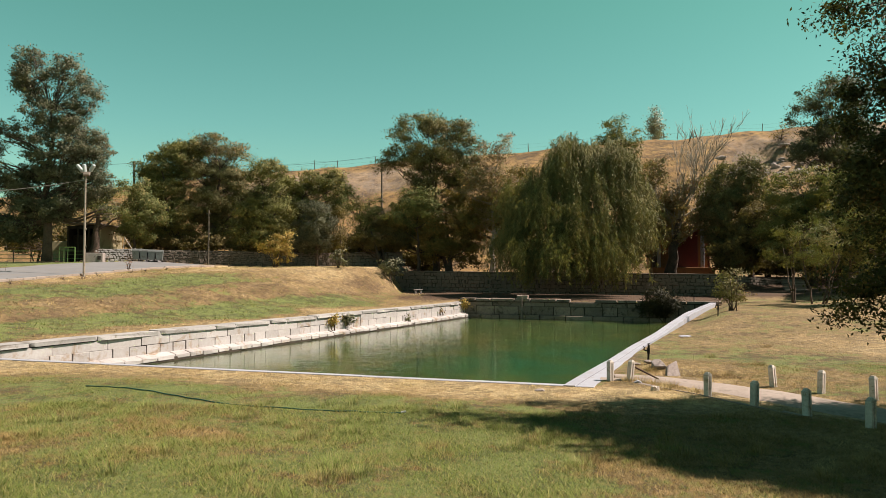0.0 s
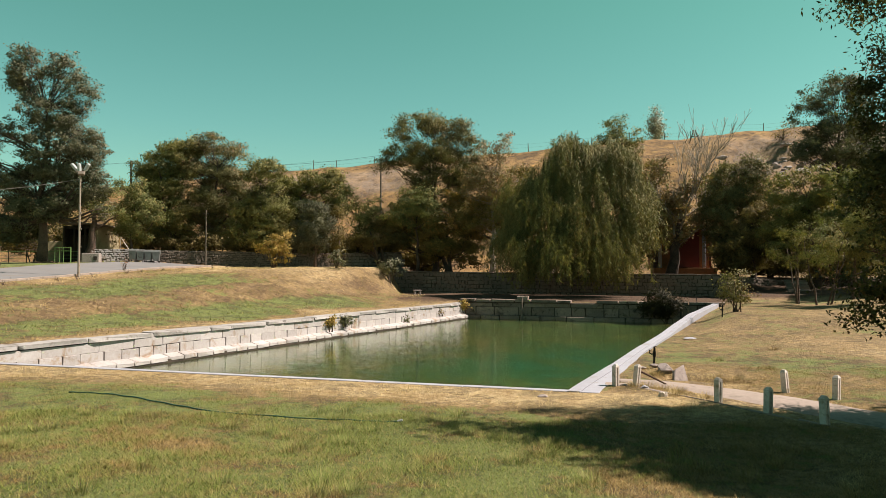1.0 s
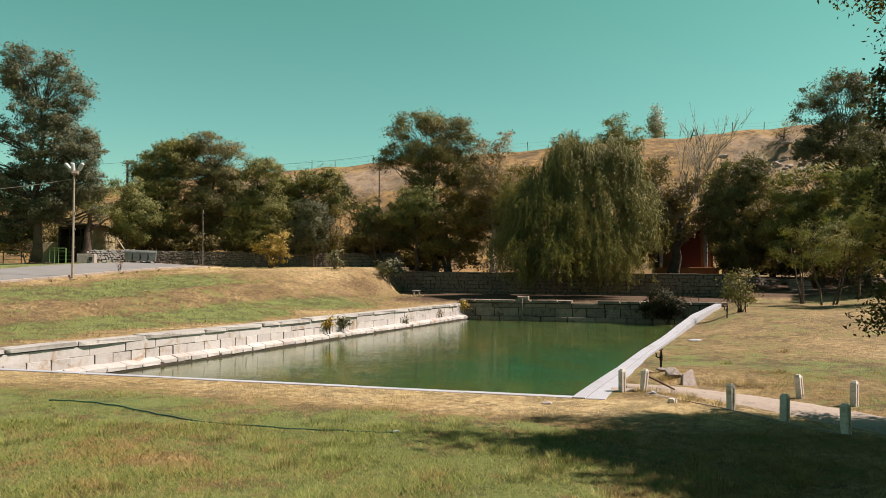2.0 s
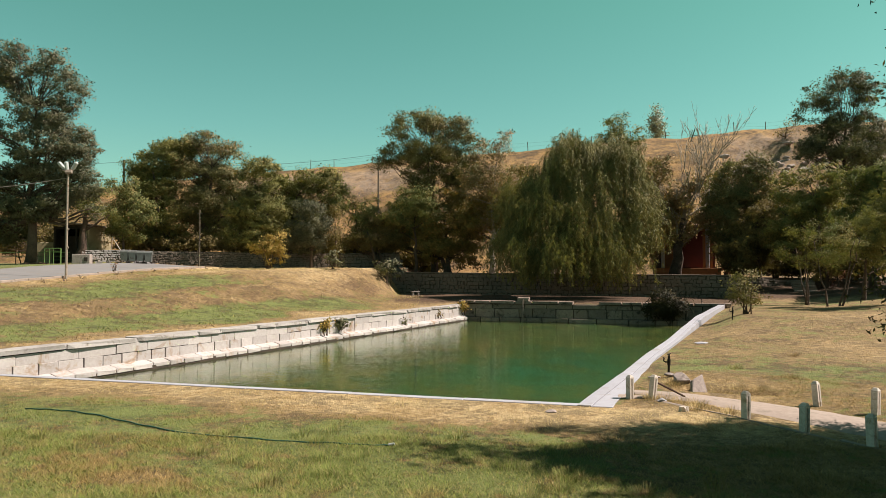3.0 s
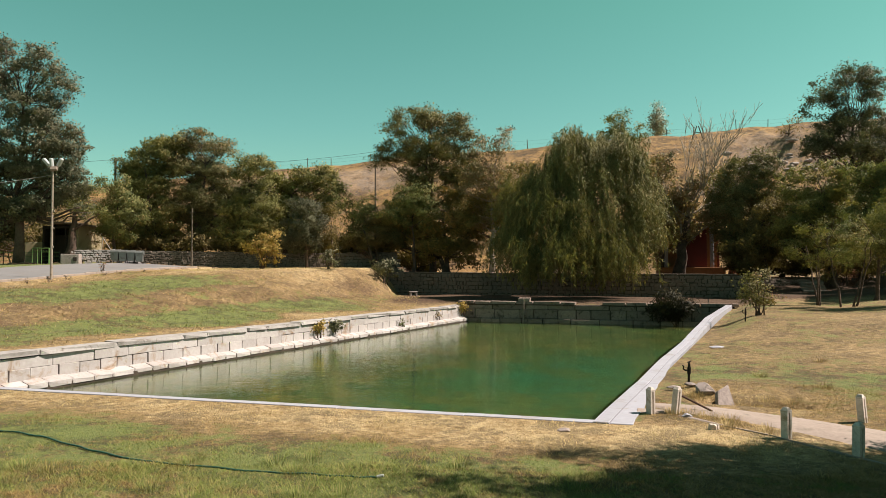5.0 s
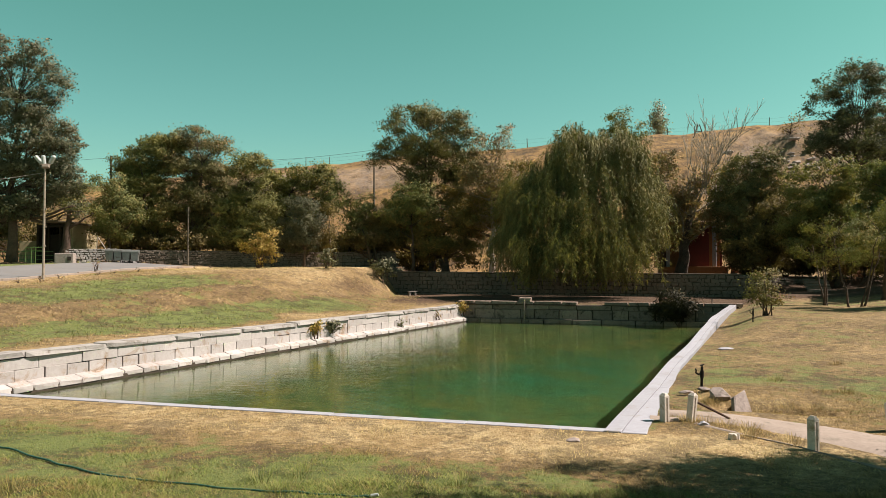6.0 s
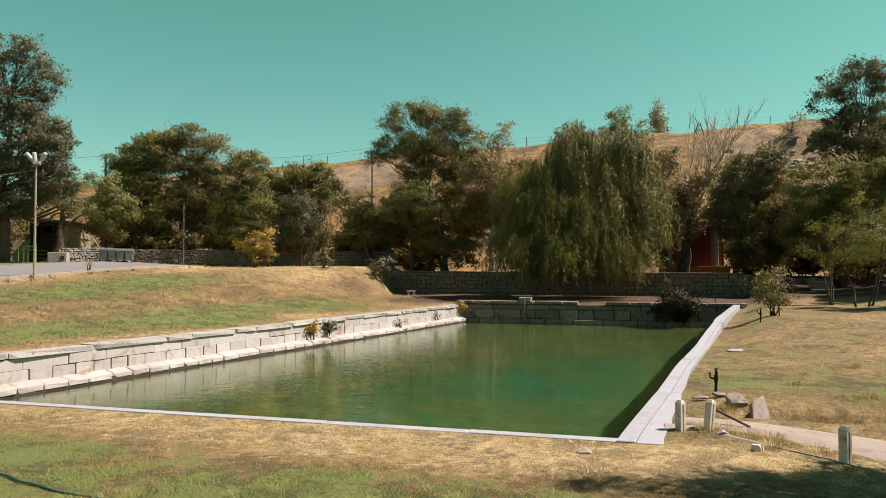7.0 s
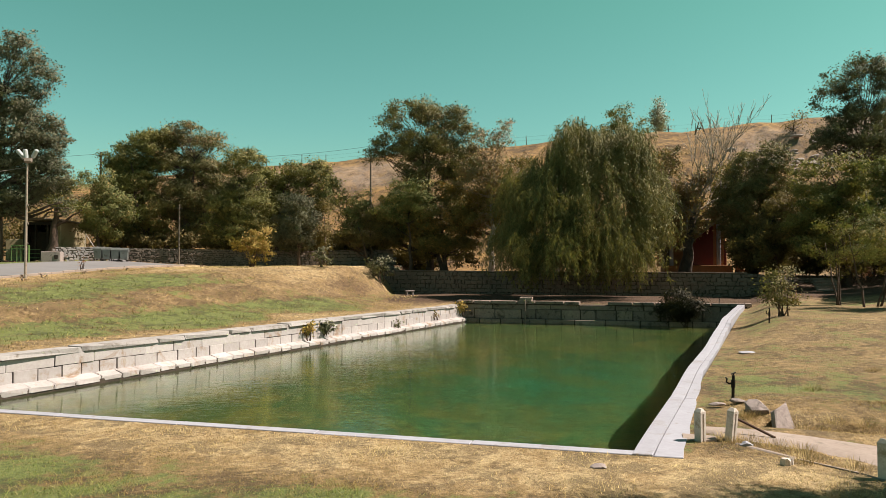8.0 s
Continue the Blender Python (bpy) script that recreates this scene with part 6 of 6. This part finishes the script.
# the half-dead tree
def dead_tree():
    rng = np.random.default_rng(5)
    rnd = random.Random(5)
    x, y = 19.9, 70.0
    z = gz(x, y)
    root = thing("half_dead_tree", pose(x, y, z), "half-dead tree with bare pale branches and rust leaves", "tree")
    bare = []
    trunk = bend((0, 0, -0.4), (1.0, 0, 5.6), 0, 0.15, 6, rnd)
    bare.append((trunk, [0.7, 0.58, 0.5, 0.45, 0.4, 0.34, 0.26]))

    def grow(p, d, ln, r, level):
        e = p + d * ln
        pts = bend(p, e, 0.05 * ln, 0.05 * ln, 4, rnd)
        bare.append((pts, [max(0.014, r * (1 - 0.17 * i)) for i in range(5)]))
        if level == 0:
            return
        for _ in range(3):
            nd = (d + Vector((rnd.uniform(-0.55, 0.55), rnd.uniform(-0.5, 0.5), rnd.uniform(-0.05, 0.5)))).normalized()
            grow(pts[rnd.randint(2, 4)], nd, ln * rnd.uniform(0.55, 0.8), r * 0.5, level - 1)

    for d, ln in (((-0.3, 0, 1), 3.2), ((0.25, 0.2, 1), 4.6), ((0.5, 0, 1), 5.2), ((0.95, -0.1, 0.75), 4.6), ((0.75, 0.1, 1.0), 5.0), ((0.35, -0.2, 0.9), 4.2), ((-0.8, 0, 0.5), 2.6), ((1.0, 0.0, 0.5), 4.0)):
        grow(trunk[rnd.randint(3, 6)], Vector(d).normalized(), 0.92 * ln, 0.13, 4)
    tubes_object("trunk", bare[:1], M_BARK, root, "", 7)
    tubes_object("branch_work", bare[1:], M_PALEBARK, root, "", 5)["kind"] = "stuff"
    cl = []
    for k, (lx, lz, rx, rz) in enumerate(((18.8, 12.0, 1.3, 1.9), (20.9, 10.6, 2.0, 2.0), (21.5, 8.4, 2.2, 2.0), (19.4, 8.6, 1.8, 2.4), (22.6, 11.4, 1.2, 1.2), (20.4, 6.2, 1.8, 1.2))):
        cl += [(c[0] - x, c[1] - y, c[2] - z, *c[3:]) for c in crown(330 + k, (lx, y, lz), (rx, rx, rz), 9, 0.34)]
    at, out = clump_points(rng, cl, 130, 0.3, 8)
    quads_object("crown", leaf_quads(rng, at, 0.26, 0.15), F_ORANGE, root, "", out)
    return root


dead_tree()


# ---------------------------------------------------------------- shrubs and plants
def shrub(name, x, y, z, radii, count, mat, label, leaf=0.2, size=0.12, density=160, seed=0, stems=6, cluster=0.16, category="shrub"):
    rng = np.random.default_rng(seed)
    rnd = random.Random(seed)
    root = thing(name, pose(x, y, z), label, category)
    cl = random_clumps(rng, (0, 0, radii[2] * 0.95), radii, count, 0.42, -0.8)
    runs = []
    for c in cl[: max(stems, 3)]:
        runs.append((bend((rnd.uniform(-0.15, 0.15), rnd.uniform(-0.15, 0.15), -0.1), c[:3], 0.05, 0.06, 4, rnd), [0.035, 0.028, 0.02, 0.014, 0.008]))
    tubes_object("stems", runs, M_BARK, root, "", 5)
    at, out = clump_points(rng, cl, density, cluster, 9)
    quads_object("leaves", leaf_quads(rng, at, leaf, size), mat, root, "", out)
    return root


shrub("lawn_bush", 13.48, 36.22, gz(13.48, 36.22), (1.05, 1.0, 1.25), 10, F_OLIVE, "young green bush with a clump of thin stems", 0.11, 0.06, 800, 41, 12)
shrub("bush", -17.4, 62.0, gz(-17.4, 62.0), (2.2, 1.7, 1.8), 15, F_YELLOW, "straggly yellow-leaved bush at the bank's crest", 0.17, 0.10, 125, 42, 12)
shrub("bush", -11.94, 62.87, gz(-11.94, 62.87), (1.3, 1.1, 0.9), 9, F_GREY, "low grey-green bush by the road's end", 0.22, 0.13, 110, 43)
shrub("bush", -7.41, 66.54, gz(-7.41, 66.54), (1.7, 1.5, 1.3), 11, F_GREY, "grey-green bush at the foot of the bank", 0.22, 0.14, 110, 44)
shrub("dry_shrub", -26.0, 52.2, gz(-26.0, 52.2), (0.45, 0.4, 0.55), 6, F_DRY, "dry brown shrub on the bank", 0.22, 0.03, 400, 45)
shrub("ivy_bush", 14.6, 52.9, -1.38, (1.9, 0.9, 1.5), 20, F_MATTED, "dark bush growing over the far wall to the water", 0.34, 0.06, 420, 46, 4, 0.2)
shrub("bush", 23.88, 63.45, gz(23.9, 59.6) + 1.5, (1.6, 1.2, 1.2), 8, F_DARK, "dark bush above the retaining wall", 0.24, 0.16, 120, 47)
shrub("bush", 30.05, 60.4, gz(30.05, 60.4), (1.6, 1.2, 0.9), 8, F_DRY, "dry brown undergrowth beside the steps", 0.22, 0.06, 160, 48)
for k, (s, ht, rr, mt) in enumerate(((3.6, -0.62, (0.45, 0.3, 0.5), F_YELLOW), (5.1, -0.45, (0.5, 0.35, 0.45), F_GREY), (22.2, -0.5, (0.5, 0.45, 0.6), F_YELLOW), (12.5, -0.8, (0.2, 0.18, 0.3), F_GREY), (18.0, -0.5, (0.22, 0.18, 0.26), F_ORANGE))):
    px, py = LP[0] + s * LW[0] - 0.36 * LN[0], LP[1] + s * LW[1] - 0.36 * LN[1]
    shrub("wall_plant", px, py, ht - 0.3, rr, 7, mt, "weedy plant rooted in the joints of the pool wall", 0.17, 0.085, 3600, 50 + k, 3, 0.12, "plant")
for k in range(16):
    b = 6 + k * 2.4 + random.uniform(-0.8, 0.8)
    x, y = to_world(38.6 + 0.2 * (b - 23.5) + random.uniform(-0.3, 0.2), b)
    shrub("weed", x, y, gz(x, y), (0.3 + 0.25 * random.random(), 0.3, 0.16), 4, (F_OLIVE, F_DRY, F_GREY)[k % 3], "low weed at the road's edge", 0.14, 0.05, 500, 70 + k, 3, 0.1, "plant")


# ---------------------------------------------------------------- grass
def grass():
    rng = np.random.default_rng(9)
    sets = []
    # (x from, to, y from, to, number, height, width)
    for x0, x1, y0, y1, n, h, w in ((-10, 10, 6.4, 12.5, 430000, 0.068, 0.0105), (-12, 12, 12.5, 19.5, 230000, 0.048, 0.011), (2, 26, 15, 44, 110000, 0.045, 0.013), (-40, -4, 20, 66, 90000, 0.12, 0.034)):
        p = np.stack([rng.uniform(x0, x1, n), rng.uniform(y0, y1, n)], 1)
        a, b = to_pool(p[:, 0], p[:, 1])
        ok = (np.abs(p[:, 0]) < 0.72 * p[:, 1] + 1.5) & ((b < -0.15) | (a < -0.72) | (a > 20.4)) & (road_a(a, b) < 38.9) & (b < 47)
        # thin on the worn ground by the rim, and off the path
        worn = (b > -2.4) & (b < 0.6) & (a > -1) & (a < 21)
        ok &= ~(worn & (rng.random(n) < 0.45))
        on_path = (np.abs((p[:, 0] - 5.55) * 0.89 + (p[:, 1] - 15.6) * 0.45) < 0.62) & (p[:, 0] > 3.9)
        ok &= ~on_path
        sets.append((p[ok], h, w))
    quads, greens = [], []
    for p, h, w in sets:
        n = len(p)
        z = ground_z(p[:, 0], p[:, 1])
        tuft = 0.5 + 0.5 * np.sin(2.1 * p[:, 0] + 1.3 * np.sin(1.7 * p[:, 1])) * np.sin(1.9 * p[:, 1] + 0.8 * np.sin(2.3 * p[:, 0]))
        hh = h * (0.3 + 0.9 * rng.random(n) ** 1.5) * (0.6 + 0.8 * tuft ** 2)
        ang = rng.uniform(0, 2 * np.pi, n)
        lean = rng.uniform(0.4, 2.4, n) * hh
        base = np.stack([p[:, 0], p[:, 1], z - 0.01], 1)
        side = np.stack([-np.sin(ang), np.cos(ang), np.zeros(n)], 1) * (w * rng.uniform(0.6, 1.2, n))[:, None] * 0.5
        tip = base + np.stack([np.cos(ang) * lean, np.sin(ang) * lean, hh], 1)
        quads.append(np.stack([base - side, tip, base + side], 1))
        greens.append(np.repeat(green_field(p[:, 0], p[:, 1]), 3))
    ob = quads_object("grass", np.concatenate(quads), M_BLADE)
    att = ob.data.attributes.new("green", "FLOAT", "POINT")
    att.data.foreach_set("value", np.concatenate(greens).astype(np.float32))
    return tagged(ob, "short green and straw-coloured lawn grass", "grass", kind="stuff")


grass()


def tussocks():
    """Longer tufts scattered over the lawn."""
    rng = np.random.default_rng(19)
    mids = [(2.9, 9.6, 0), (3.3, 9.2, 0), (-3.9, 8.8, 0), (-2.8, 8.3, 0), (1.4, 8.8, 0), (4.0, 9.9, 0), (-6.2, 9.8, 0), (-1.4, 8.0, 0), (4.3, 8.6, 0), (0.6, 9.7, 0), (3.72, 16.45, 1), (3.95, 16.4, 1), (4.2, 16.15, 1), (4.5, 15.9, 1), (5.0, 17.75, 1), (5.45, 17.75, 0), (5.55, 17.6, 0)]
    mids += [(5.7 + 0.13 * k, 17.72 - 0.055 * k + 0.16 * (k % 3 - 1), 1) for k in range(7)]
    mids += [(4.62 + 0.05 * k, 18.2 - 0.05 * k, 1) for k in range(3)] + [(4.8, 15.1, 1), (4.3, 15.4, 1), (7.0, 20.6, 0), (9.6, 23.0, 0), (7.8, 19.2, 0)]
    mids += [(round(rng.uniform(-7, 3.5), 2), round(rng.uniform(7.6, 13.0), 2), 0) for k in range(34)]
    for x, y, dry in mids:
        root = thing("grass_tuft", pose(x, y, gz(x, y)), "longer tuft of grass standing in the lawn", "grass tuft", "tufts in the lawn")
        n = 200
        r = 0.20 * np.sqrt(rng.random(n))
        q = rng.uniform(0, 2 * np.pi, n)
        base = np.stack([r * np.cos(q), r * np.sin(q), np.full(n, -0.02)], 1)
        out = np.stack([np.cos(q), np.sin(q), np.zeros(n)], 1)
        h = rng.uniform(0.05, 0.17, n)[:, None]
        tip = base + out * h * rng.uniform(0.2, 0.9, (n, 1)) + np.array([0, 0, 1]) * h
        mid = (base + tip) / 2 + np.array([0, 0, 0.12]) * h
        side = np.stack([-np.sin(q), np.cos(q), np.zeros(n)], 1) * 0.0025
        ob = quads_object("blade_clump", np.stack([base, mid + side, tip, mid - side], 1), M_BLADE, root)
        att = ob.data.attributes.new("green", "FLOAT", "POINT")
        att.data.foreach_set("value", np.full(4 * n, -0.10 if dry else float(green_field(x, y)) + 0.02, np.float32))


tussocks()
